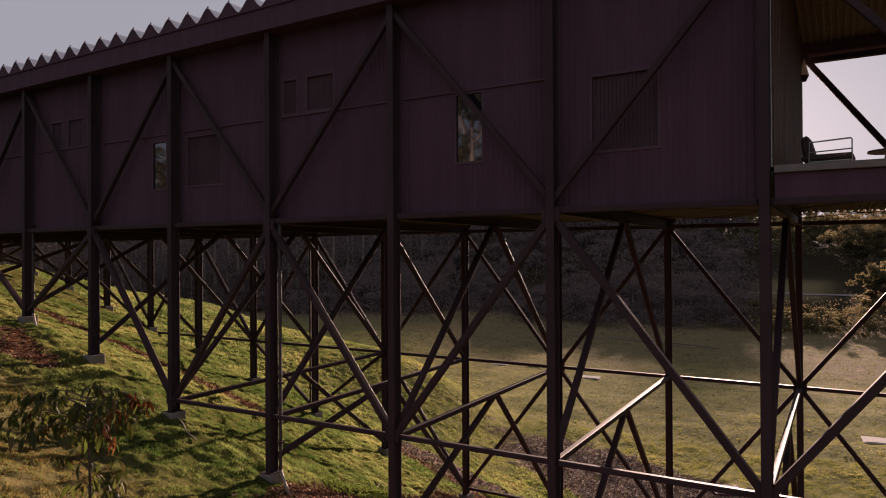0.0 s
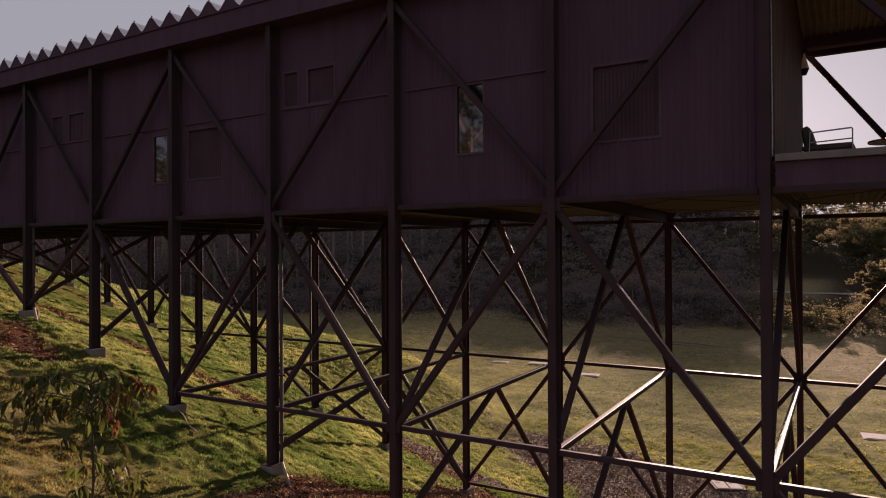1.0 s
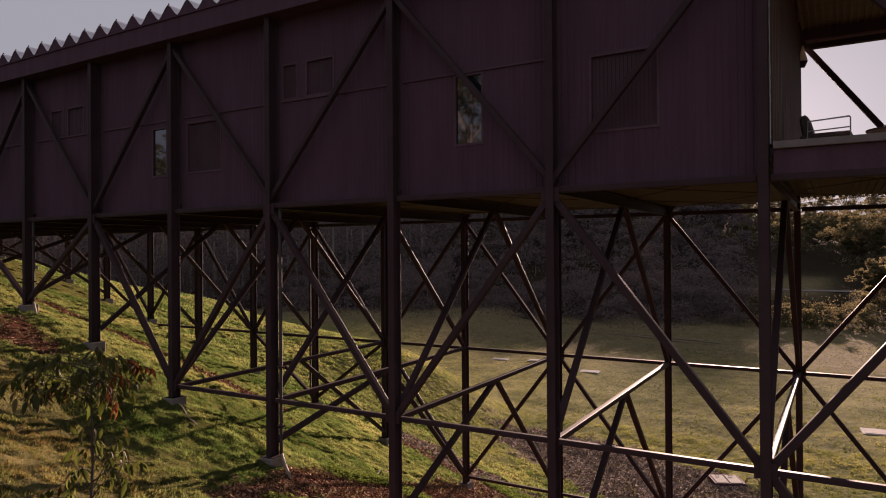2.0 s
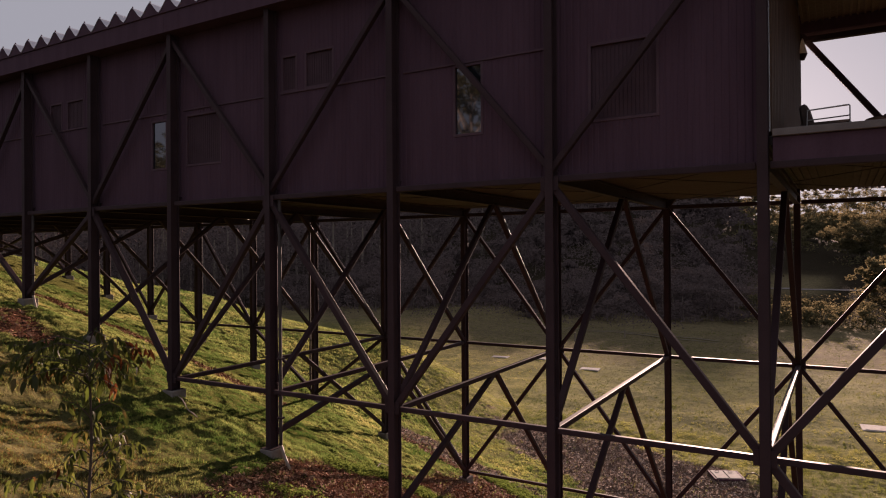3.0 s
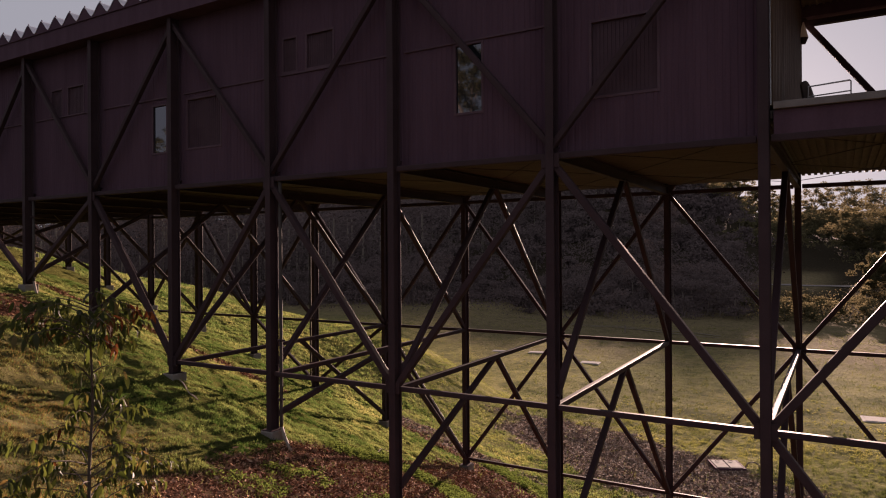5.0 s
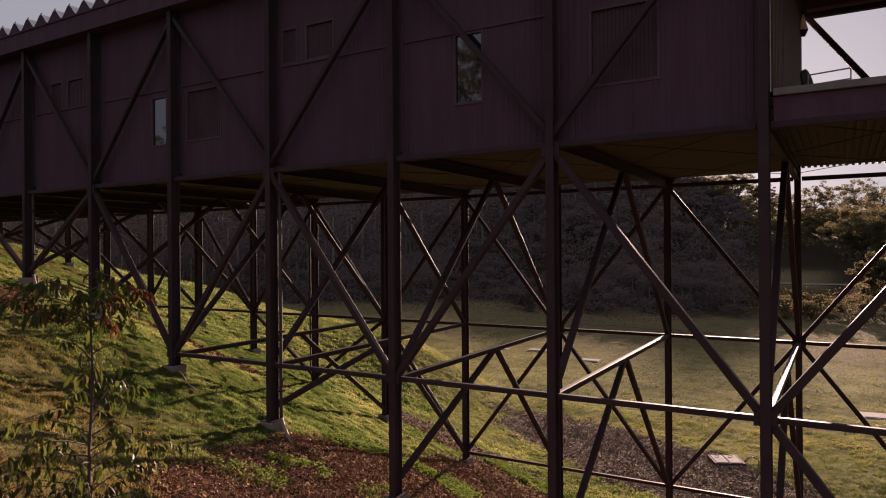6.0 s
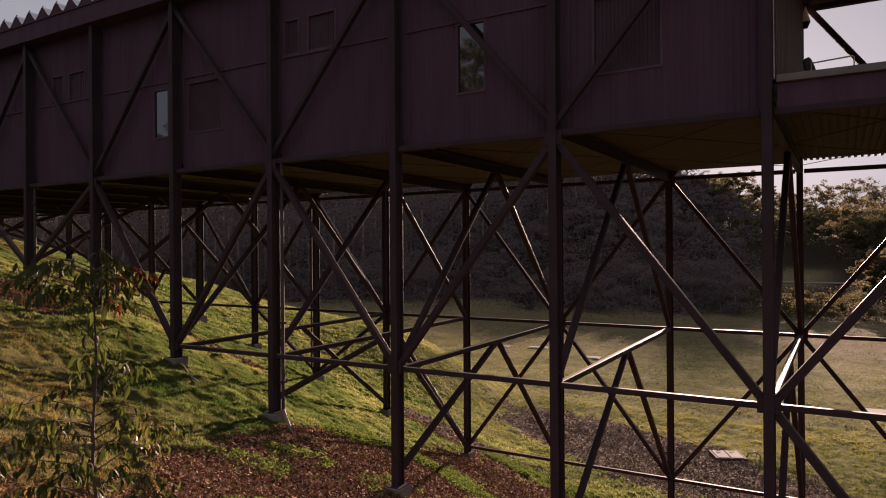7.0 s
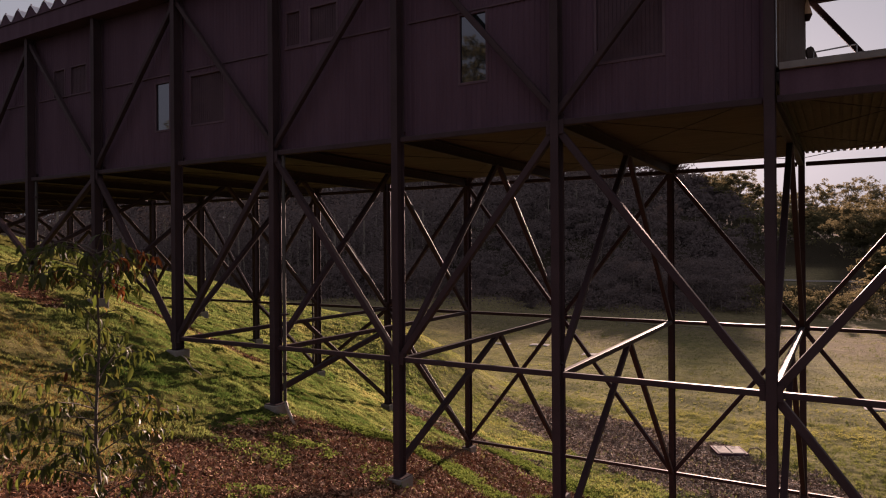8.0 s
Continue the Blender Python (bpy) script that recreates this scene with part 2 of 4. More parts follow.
def rounded(outline, c):
    """The outline with its outer corners turned into small two-step rounds."""
    out, n = [], len(outline)
    for i in range(n):
        p, a, b_ = Vector(outline[i]), Vector(outline[i - 1]), Vector(outline[(i + 1) % n])
        u, v = (a - p), (b_ - p)
        if u.x * v.y - u.y * v.x > 0:      # an inner corner stays sharp
            out.append(tuple(p))
            continue
        q = min(c, u.length * 0.45, v.length * 0.45)
        u, v = u.normalized() * q, v.normalized() * q
        out += [tuple(p + u), tuple(p + (u + v) * 0.293), tuple(p + v)]
    return out


def hollow(w, d, c=0.016):
    """Square hollow section outline with rolled corners."""
    x, y = w / 2, d / 2
    return rounded([(-x, -y), (x, -y), (x, y), (-x, y)], c)


def h_section(w, d, flange=0.022, web=0.016):
    x, y, q = w / 2, d / 2, web / 2
    return rounded([(-x, -y), (x, -y), (x, -y + flange), (q, -y + flange), (q, y - flange), (x, y - flange),
                    (x, y), (-x, y), (-x, y - flange), (-q, y - flange), (-q, -y + flange), (-x, -y + flange)], 0.011)


def tube(points, radius, sides=8, bm=None, taper=None):
    """A round bar through the points."""
    bm = bm or bmesh.new()
    pts = [Vector(p) for p in points]
    rings = []
    for i, p in enumerate(pts):
        way = (pts[min(i + 1, len(pts) - 1)] - pts[max(i - 1, 0)]).normalized()
        u = way.orthogonal().normalized()
        if rings:
            u = (rings[-1][1] - way * way.dot(rings[-1][1])).normalized()
        v = way.cross(u)
        r = radius if taper is None else radius + (taper - radius) * i / (len(pts) - 1)
        rings.append(([bm.verts.new(p + (u * math.cos(k * math.tau / sides) + v * math.sin(k * math.tau / sides)) * r)
                       for k in range(sides)], u))
    for (r0, _), (r1, _) in zip(rings, rings[1:]):
        for k in range(sides):
            j = (k + 1) % sides
            bm.faces.new((r0[k], r0[j], r1[j], r1[k]))
    bm.faces.new(rings[0][0][::-1])
    bm.faces.new(rings[-1][0])
    return bm


# ---- plan ----
BAY, WIDE = 3.3, 8.885          # post spacing along x, distance between front and rear posts
Z_MID, Z_LOW = -4.31, -8.61     # trestle levels below the floor
VALLEY = -10.75
EAVE = 4.62


def soft(v, lo, hi, k=3.0):
    """v held between lo and hi with soft corners."""
    v = lo + 0.5 * ((v - lo) + np.sqrt((v - lo) ** 2 + k))
    return hi - 0.5 * ((hi - v) + np.sqrt((hi - v) ** 2 + k))


def wobble(x, y, s, seed):
    """Cheap smooth noise in -1..1 for arrays."""
    a = np.sin(x / s * 1.7 + seed * 1.3 + 1.9 * np.sin(y / s * 0.9 + seed)) * np.cos(y / s * 1.3 - seed * 0.7 + 1.5 * np.sin(x / s * 0.8))
    b_ = np.sin((x + y) / s * 2.9 + seed * 2.1) * np.cos((x - 1.3 * y) / s * 2.3 + seed)
    return 0.65 * a + 0.35 * b_


def relief(x, y):
    """Hummocks of rough grass."""
    near = np.clip(1.4 - np.hypot(x - 9, y - 4) / 60.0, 0.2, 1)
    near = near * (1 - 0.6 * bed_mask(x, y)) * (1 - 0.6 * np.clip((y + 0.35 * x - 13.0) / 6.0, 0, 1))
    return near * (0.062 * (1 - 1.6 * np.abs(wobble(x, y, 0.62, 4))) + 0.044 * wobble(x, y, 0.36, 9) + 0.026 * wobble(y, x, 0.2, 12))


def ground_z(x, y):
    x, y = np.asarray(x, float), np.asarray(y, float)
    xs, ys = soft(x, -20.0, 45.0), soft(y, -10.0, 40.0)
    q = -2.982 - 0.269 * xs - 0.3716 * ys - 0.0016 * xs * xs - 0.0018 * xs * ys + 0.00147 * ys * ys
    q = q + 0.85 * np.exp(-((ys - 23.5) / 5.7) ** 2) / (1 + np.exp((xs - 12.1) / 3.0)) - 0.4 * np.exp(-((x - 15) ** 2 + (y + 7.5) ** 2) / 14)
    # the slope eases on the near side of the front posts
    q = q - 0.95 * (1 - np.exp(-np.clip(-y, 0, 30) / 3.4)) * (0.42 + 0.58 / (1 + np.exp((x - 11.8) / 0.9)))
    q = q + 0.34 * np.exp(-((x - 1.8) / 2.6) ** 2 - (y / 3.2) ** 2) - 0.36 * np.exp(-((x - 7.0) / 1.9) ** 2 - ((y + 3.4) / 1.9) ** 2)
    q = q + 1.6 * np.exp(-((x + 3.2) / 8.5) ** 2 - ((y - 22.0) / np.where(y < 22, 8.0, 6.0)) ** 2) + 0.3 * np.exp(-((x + 17.0) / 7.0) ** 2 - ((y - 15.0) / 6.0) ** 2)
    q = q + 0.85 * np.exp(-((x - 0.3) / 5.0) ** 2 - ((y - 23.0) / np.where(y < 23, 8.0, 5.5)) ** 2)
    d = q - VALLEY
    z = VALLEY + 0.5 * (d + np.sqrt(d * d + 1.0))
    z = np.where(z > -2.5, -2.5 + 2.8 * np.tanh((z + 2.5) / 2.8), z)
    # wooded rise across the valley, higher towards -x
    far = np.clip(y - 92.0 + 0.10 * np.clip(x, -60, 60), 0, 420)
    far = 0.5 * (far + 255 - np.sqrt((far - 255) ** 2 + 900)) + 0.5 * (math.sqrt(255 ** 2 + 900) - 255)
    side = 1.0 / (1.0 + np.exp((x + 0.10 * (y + 11.0) - 16.0) / 14.0))
    z = z + far * (0.075 + 0.06 * side)
    z = z + relief(x, y) + 0.035 * wobble(x, y, 1.3, 1) + 0.12 * wobble(x, y, 4.1, 2) * np.clip((np.abs(y - 4) + 2) / 12, 0.2, 1)
    return z


def bed_mask(x, y):
    """1 where bark mulch, gravel or bare soil covers the ground."""
    x, y = np.asarray(x, float), np.asarray(y, float)
    w = 0.5 * wobble(x, y, 1.1, 5) + 0.35 * wobble(x, y, 0.4, 8)
    below = np.clip(-y, 0, 30)
    left = x - np.minimum(9.95 - 0.05 * np.clip(y, 0, 9) + 0.15 * below + 0.055 * below ** 2, 12.5)
    top = 10.6 - y
    a = np.minimum(np.minimum(left, top), 21 - x) * 0.9 + w * 0.7
    b_ = 0.62 - np.abs(y - 4.3 - 0.33 * x) + 0.7 * w - np.clip(np.abs(x + 0.2) - 4.5, 0, 9)
    u, v = (x - 13.6) * 0.9 - (y - 17.6) * 0.43, (x - 13.6) * 0.43 + (y - 17.6) * 0.9
    c = (1 - (u / 9.5) ** 2 - (v / 3.3) ** 2) * 1.5 + w
    c2 = (1 - ((x - 8.3) / 3.4) ** 2 - ((y - 11.4) / 1.5) ** 2) * 1.2 + w
    e = (1 - ((x - 1.9) / 1.6) ** 2 - ((y + 1.4) / 0.95) ** 2) * 0.9 + w
    m = np.maximum.reduce([a, b_, c, c2, e])
    return np.clip(m * 2.2 + 0.2, 0, 1)


def dryness(x, y):
    """Towards 1 on the mown field, where the grass has dried to straw."""
    x, y = np.asarray(x, float), np.asarray(y, float)
    field = np.clip((y + 0.35 * x - 11.0) / 12.0 + 0.3 * wobble(x, y, 3.1, 7), 0, 1)
    bank = np.clip((-y - 1.6 + 1.3 * wobble(x, y, 1.7, 3)) / 2.2, 0, 1) * 0.55     # scorched turf on the near bank
    return np.maximum(field, bank)


# ---- ground ----
def axis(lo, hi, step, reach, growth=1.13):
    mid_ = list(np.arange(lo, hi + 1e-6, step))
    left, right, s = [], [], step
    p, q = lo, hi
    while p > -reach or q < reach:
        s *= growth
        p, q = p - s, q + s
        left.append(p)
        right.append(q)
    return np.array(left[::-1] + mid_ + right)


gx, gy = axis(-12, 22, 0.11, 1500, 1.06), axis(-9, 22, 0.11, 1500, 1.06)
GX, GY = np.meshgrid(gx, gy, indexing="ij")
GZ = ground_z(GX, GY)
nx, ny = len(gx), len(gy)
idx = np.arange(nx * ny).reshape(nx, ny)
faces = np.stack([idx[:-1, :-1], idx[1:, :-1], idx[1:, 1:], idx[:-1, 1:]], -1).reshape(-1, 4)
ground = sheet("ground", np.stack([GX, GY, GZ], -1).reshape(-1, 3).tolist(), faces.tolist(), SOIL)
ground.data.polygons.foreach_set("use_smooth", np.ones(len(faces), bool))
att = ground.data.attributes.new("bed", "FLOAT", "POINT")
att.data.foreach_set("value", bed_mask(GX, GY).ravel().astype(np.float32))
att = ground.data.attributes.new("stone", "FLOAT", "POINT")
att.data.foreach_set("value", np.clip((GY - 10.0) / 2.0, 0, 1).ravel().astype(np.float32))
att = ground.data.attributes.new("dry", "FLOAT", "POINT")
att.data.foreach_set("value", dryness(GX, GY).ravel().astype(np.float32))
# haze tint rises beyond y = 40; scorched turf where y < 0
att = ground.data.attributes.new("parch_haze", "FLOAT", "POINT")
att.data.foreach_set("value", np.maximum(0.75 * np.clip((GY - 40 + 5 * wobble(GX, GY, 7, 6)) / 16, 0, 1), np.where(GY < 0, 0.7 * dryness(GX, GY), 0)).ravel().astype(np.float32))
# dark floor colour, litter plus painted tree shade, from about 96 m out
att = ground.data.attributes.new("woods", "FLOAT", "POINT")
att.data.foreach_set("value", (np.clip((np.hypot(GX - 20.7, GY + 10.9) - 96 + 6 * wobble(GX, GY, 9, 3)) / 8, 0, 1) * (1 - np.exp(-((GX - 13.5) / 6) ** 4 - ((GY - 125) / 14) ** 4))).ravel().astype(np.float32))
tagged(ground, "rough grass slope with bark mulch beds falling to a valley field", "ground", kind="structure")

# ---- steel trestle ----
K0, K1 = -9, 9
trestle = thing("steel_trestle", "dark painted steel trestle of posts, beams and diagonal braces", "trestle", kind="structure")


def member(name, a, b_, w, d, side, shape=hollow):
    return part(name, extrude_profile(shape(w, d), a, b_, side), STEEL, trestle)


def gz(x, y):
    return float(ground_z(x, y))


for k in range(K0, K1 + 1):
    x = k * BAY
    for y, face in ((0.0, -1), (WIDE, 1)):
        foot = gz(x, y) + 0.16
        member("post", (x, y, foot), (x, y, 4.12), 0.148, 0.255, (1, 0, 0), h_section)
        bm = box((x - 0.16, y - 0.19, foot - 0.025), (x + 0.16, y + 0.19, foot), 0.004)
        part("base_plate", bm, STEEL, trestle)
    zg = {y: gz(x, y) for y in (0.0, WIDE)}
    # transverse frame under the floor
    has_mid_f, has_mid_r = zg[0.0] < Z_MID + 0.1, zg[WIDE] < Z_MID + 0.1
    zf, zr = (Z_MID if has_mid_f else zg[0.0] + 0.35), (Z_MID if has_mid_r else zg[WIDE] + 0.35)
    mid = WIDE / 2
    member("floor_beam", (x, 0.11, 0.02), (x, WIDE - 0.11, 0.02), 0.14, 0.24, (1, 0, 0), h_section)
    member("transverse_brace", (x, mid - 0.08, -0.08), (x, 0.11, zf + 0.1), 0.115, 0.115, (1, 0, 0))
    member("transverse_brace", (x, mid + 0.08, -0.08), (x, WIDE - 0.11, zr + 0.1), 0.115, 0.115, (1, 0, 0))
    if has_mid_f or has_mid_r:
        if has_mid_f:
            member("transverse_beam", (x, 0.11, Z_MID - 0.06), (x, WIDE - 0.11, Z_MID), 0.11, 0.11, (1, 0, 0))
        zlf, zlr = max(Z_LOW, zg[0.0] + 0.4), max(Z_LOW, zg[WIDE] + 0.35)
        if has_mid_f and zlf < Z_MID - 0.7:
            member("transverse_brace", (x, mid - 0.08, Z_MID - 0.06), (x, 0.11, zlf + 0.05), 0.115, 0.115, (1, 0, 0))
        if has_mid_f and zlr < Z_MID - 0.8:
            member("transverse_brace", (x, mid + 0.08, Z_MID - 0.06), (x, WIDE - 0.11, zlr + 0.05), 0.115, 0.115, (1, 0, 0))
    for y in (0.0, WIDE):
        # gusset plates at the nodes
        zn = -0.12 if k % 2 else Z_MID
        if zn > gz(x, y) + 0.3:
            yo = y + (0.09 if y else -0.09)
            part("gusset_plate", box((x - 0.16, yo - 0.007, zn - 0.12), (x + 0.16, yo + 0.007, zn + 0.12), 0.003), STEEL, trestle)
    if k == K1:
        continue
    x2 = x + BAY
    e, o = (x, x2) if k % 2 == 0 else (x2, x)          # even posts: mid and roof nodes; odd: floor and low nodes
    for y in (0.0, WIDE):
        g_e, g_o = gz(e, y), gz(o, y)
        member("edge_beam", (x + 0.1, y, -0.04), (x2 - 0.1, y, -0.04), 0.10, 0.11, (0, 1, 0))
        s = 0.135 if y == 0 else 0.12
        ze = max(Z_MID, g_e + 0.3)
        if ze < -0.9:
            member("diagonal_brace", (e, y, ze - (0.05 if y == 0 else 0)), (o, y, -0.12 if y == 0 else -0.05), s, s * 0.9, (0, 1, 0))
        member("wall_brace", (e, y, 3.98 if y == 0 else 4.47), (o, y, 0.12 if y == 0 else -0.06), 0.12, 0.11 if y == 0 else 0.145, (0, 1, 0))
        low_here = min(gz(x, y), gz(x2, y))
        if max(gz(x, y), gz(x2, y)) < Z_MID + 0.25:
            zb = Z_MID - (0.03 if y == 0 else 0.0)
            member("longitudinal_beam", (x + 0.1, y, zb), (x2 - 0.1, y, zb), 0.10, 0.095, (0, 1, 0))
        if y > 0 and g_e < Z_MID + 0.1 and max(Z_LOW, g_o + 0.3) < Z_MID - 0.7:
            member("diagonal_brace", (e, y, Z_MID), (o, y, max(Z_LOW, g_o + 0.3)), 0.12, 0.11, (0, 1, 0))
        if y == 0 and k >= 6:
            member("diagonal_brace", (e, y, Z_MID), (o, y, max(Z_LOW, g_o + 0.3)), 0.135, 0.125, (0, 1, 0))
        if y > 0 and low_here < Z_LOW + 0.3 and k >= 3:
            member("longitudinal_beam", (x + 0.1, y, Z_LOW), (x2 - 0.1, y, Z_LOW), 0.09, 0.09, (0, 1, 0))

# ---- footings and drainage ----
for k in range(K0, K1 + 1):
    for y in (0.0, WIDE):
        x, z = k * BAY, gz(k * BAY, y)
        bm = box((-0.19, -0.21, -0.6), (0.19, 0.21, 0.16), 0.02)
        f = mesh_object("concrete_footing", bm, CONCRETE)
        f.location = (x, y, z)
        f.scale = (0.95, 1, 0.9) if k > 2 else (1, 1, 1)
        tagged(f, "weathered grey concrete footing pad under a steel post", "footing", "trestle footings")


def downpipe(x, y, top, kick):
    z = gz(x, y)
    pts = [(0, 0, top - z), (0, 0, 0.5), (0, 0, 0.32), (kick * 0.25, -0.03, 0.16), (kick * 0.6, -0.08, 0.02), (kick, -0.14, -0.12)]
    p = thing("downpipe", "grey downpipe fixed beside a trestle post, with a pale outlet bend", "downpipe", "downpipes", at=(x, y, z))
    stack = part("pipe", tube(pts[:3], 0.038, 10), PVC, p, smooth=True)
    part("outlet_bend", tube(pts[2:], 0.036, 10), PALEPVC, p, "pale plastic outlet bend", True)
    for zc in (0.9, 2.2):
        part("bracket", box((-0.065, -0.065, zc), (0.065, 0.065, zc + 0.04), 0.005), STEEL, stack)
    return p


downpipe(0.26, 0.02, 0.0, 0.45)
downpipe(BAY * 3 + 0.24, 0.02, 0.0, 0.4)
for k in (1, -1, -3):
    downpipe(BAY * k - 0.24, WIDE, 0.0, 0.3)
hose = thing("garden_hose", "thin pale hose lying on the grass beside a footing", "hose")
hp = [(6.88 + 0.15 * i, -0.1 - 0.05 * i + 0.05 * math.sin(i * 1.1), 0) for i in range(8)]
part("hose", tube([(x, y, gz(x, y) + 0.05) for x, y, _ in hp], 0.014, 6), PALEPVC, hose)
hose2 = thing("irrigation_pipe", "thin pale irrigation pipe lying across the grass", "pipe")
hp = [(9.35 + 0.05 * i + 0.06 * math.sin(i * 1.4), 5.4 - 0.24 * i, 0) for i in range(10)]
part("pipe", tube([(x, y, gz(x, y) + 0.05) for x, y, _ in hp], 0.013, 6), PALEPVC, hose2)

# ---- bridge building ----
X0, X1 = K0 * BAY, K1 * BAY
XD = 6 * BAY                    # the covered deck begins here
YF, YR = 0.20, WIDE - 0.20      # wall faces
building = thing("bridge_building", "long dark timber-clad bridge building with a ribbed metal roof", "building", kind="structure")


def clad(x0, x1, z0, z1, y=YF, out=-1, name="cladding_panel"):
    """Upright ribbed cladding with a flat back."""
    pitch, deep = 0.11, 0.007
    n = max(2, round((x1 - x0) / pitch))
    xs, ys = [], []
    for i in range(n):
        a = x0 + (x1 - x0) * i / n
        w = (x1 - x0) / n
        xs += [a, a + 0.55 * w, a + 0.64 * w, a + 0.91 * w]
        ys += [0, 0, deep, deep]
    xs.append(x1)
    ys.append(0)
    back = 0.17
    verts, fs = [], []
    for x, d_ in zip(xs, ys):
        yy = y - out * d_
        verts += [(x, yy, z0), (x, yy, z1)]
    m = len(xs)
    base = len(verts)
    verts += [(x0, y - out * back, z0), (x0, y - out * back, z1), (x1, y - out * back, z0), (x1, y - out * back, z1)]
    for i in range(m - 1):
        fs.append((2 * i, 2 * i + 2, 2 * i + 3, 2 * i + 1))
    fs += [(base, base + 1, base + 3, base + 2), (0, 1, base + 1, base), (2 * m - 2, base + 2, base + 3, 2 * m - 1)]
    fs += [tuple([base] + list(range(0, 2 * m, 2)) + [base + 2]), tuple([base + 1] + list(range(1, 2 * m, 2)) + [base + 3])]
    return sheet(name, verts, fs, CLAD, building)


OPENINGS = [(14.46, 15.10, 0.90, 2.26, "glass"), (5.50, 6.12, 0.86, 2.14, "glass"), (10.74, 11.56, 2.30, 3.12, "screen"),
            (10.05, 10.52, 2.30, 3.12, "screen"), (1.72, 2.55, 2.26, 3.12, "screen"), (0.88, 1.50, 2.26, 3.12, "screen"),
            (6.84, 8.10, 0.88, 2.16, "screen"), (17.10, 18.28, 0.90, 2.24, "screen")]


def window(x0, x1, z0, z1, fill):
    w = thing("window", "narrow dark-framed window with reflective glass" if fill == "glass" else "dark-framed window behind a fine dark screen", "")
    w.parent = building
    fw, deep, back = 0.05, 0.03, YF + 0.14
    for lo, hi in (((x0, YF - 0.012, z0), (x0 + fw, back, z1)), ((x1 - fw, YF - 0.012, z0), (x1, back, z1)),
                   ((x0 + fw, YF - 0.012, z1 - fw), (x1 - fw, back, z1)), ((x0 + fw, YF - 0.012, z0), (x1 - fw, back, z0 + fw))):
        part("frame", box(lo, hi, 0.004), TRIM, w)
    if fill == "glass":
        part("pane", box((x0 + fw, YF + deep, z0 + fw), (x1 - fw, YF + deep + 0.012, z1 - fw)), GLASS, w)
    else:
        part("screen", box((x0 + fw, YF + 0.045, z0 + fw), (x1 - fw, YF + 0.08, z1 - fw)), SCREEN, w)
        n = max(4, int((x1 - x0) / 0.07))
        for i in range(n):
            xc = x0 + fw + (x1 - x0 - 2 * fw) * (i + 0.5) / n
            part("slat", box((xc - 0.026, YF + 0.038, z0 + fw), (xc + 0.026, YF + 0.044, z1 - fw)), SCREEN, w)


for o_ in OPENINGS:
    window(*o_)
for k in range(K0, 6):
    xa, xb = k * BAY, (k + 1) * BAY
    inside = sorted(o_ for o_ in OPENINGS if xa <= o_[0] < xb)
    at_x = xa
    for x0, x1, z0, z1, _ in inside:
        if x0 - at_x > 0.02:
            clad(at_x, x0, 0.0, EAVE)
        clad(x0, x1, 0.0, z0)
        clad(x0, x1, z1, EAVE)
        at_x = x1
    clad(at_x, xb, 0.0, EAVE)
    clad(xa, xb, 0.2, EAVE, YR, 1)
    if k < 5:
        # pressed flashing at the window heads
        part("flashing", box((xa + 0.14, YF - 0.028, 2.262), (xb - 0.14, YF - 0.002, 2.30), 0.003), TRIM, building)
    part("flashing", box((xa + 0.14, YF - 0.03, -0.06), (xb - 0.14, YF - 0.002, 0.02), 0.003), TRIM, building, "dark folded drip flashing")
part("wall_end", box((X0, YF + 0.2, 0.0), (X0 + 0.2, YR - 0.2, EAVE)), CLAD, building)

# floor structure and plywood soffit
for k in range(K0, K1):
    xa, xb = k * BAY, (k + 1) * BAY
    up = 0.10 if k >= 6 else 0.0
    for ya, yb in ((0.34, 2.95), (2.965, 5.9), (5.915, WIDE - 0.05)):
        part("soffit_panel", box((xa + 0.08, ya, 0.17 + up), (xb - 0.08, yb, 0.2 + up)), SOFFIT, building, "warm brown plywood soffit panel")
    part("floor_slab", box((xa, 0.34, 0.205 + up), (xb, WIDE + 0.05, 0.44)), DECKEDGE if k >= 6 else CLAD, building)
    if k in (6, 7):      # ribs of the metal decking under the open deck
        for i in range(23):
            part("decking_rib", box((xa + 0.1 + i * 0.138, 0.4, 0.236), (xa + 0.17 + i * 0.138, WIDE + 0.04, 0.268)), SOFFIT, building)
    mid = WIDE / 2
    for p, q in (((xa + 0.1, 0.3, 0.06), (xb - 0.1, mid, 0.06)), ((xb - 0.1, 0.3, 0.09), (xa + 0.1, mid, 0.09)),
                 ((xa + 0.1, mid, 0.06), (xb - 0.1, WIDE - 0.3, 0.06)), ((xb - 0.1, mid, 0.09), (xa + 0.1, WIDE - 0.3, 0.09))):
        part("tie_rod", tube([p, q], 0.008, 6), STEEL, building)

# covered deck at the end
part("deck_edge", box((XD + 0.13, -0.10, 0.37), (X1, 0.335, 0.475), 0.006), DECKEDGE, building, "pale painted deck edge board")
part("deck_fascia", box((XD + 0.13, -0.04, 0.0), (X1, 0.335, 0.365), 0.006), CLAD, building, "dark deck fascia beam")
for i in range(42):
    y0 = 0.345 + i * 0.203
    part("deck_board", box((XD + 0.13, y0, 0.445), (X1, y0 + 0.195, 0.472), 0.003), ENDWALL, building)
# added strip in place of the light along the wall corner
part("corner_lit_edge", box((XD + 0.03, YF - 0.06, 0.475), (XD + 0.088, YF - 0.01, EAVE), 0.004), LIT_EDGE, building, "pale upright metal strip standing in for the sunlit corner edge")
part("end_wall", box((XD - 0.12, YF + 0.18, 0.2), (XD + 0.02, YR - 0.18, EAVE)), CLAD, building)
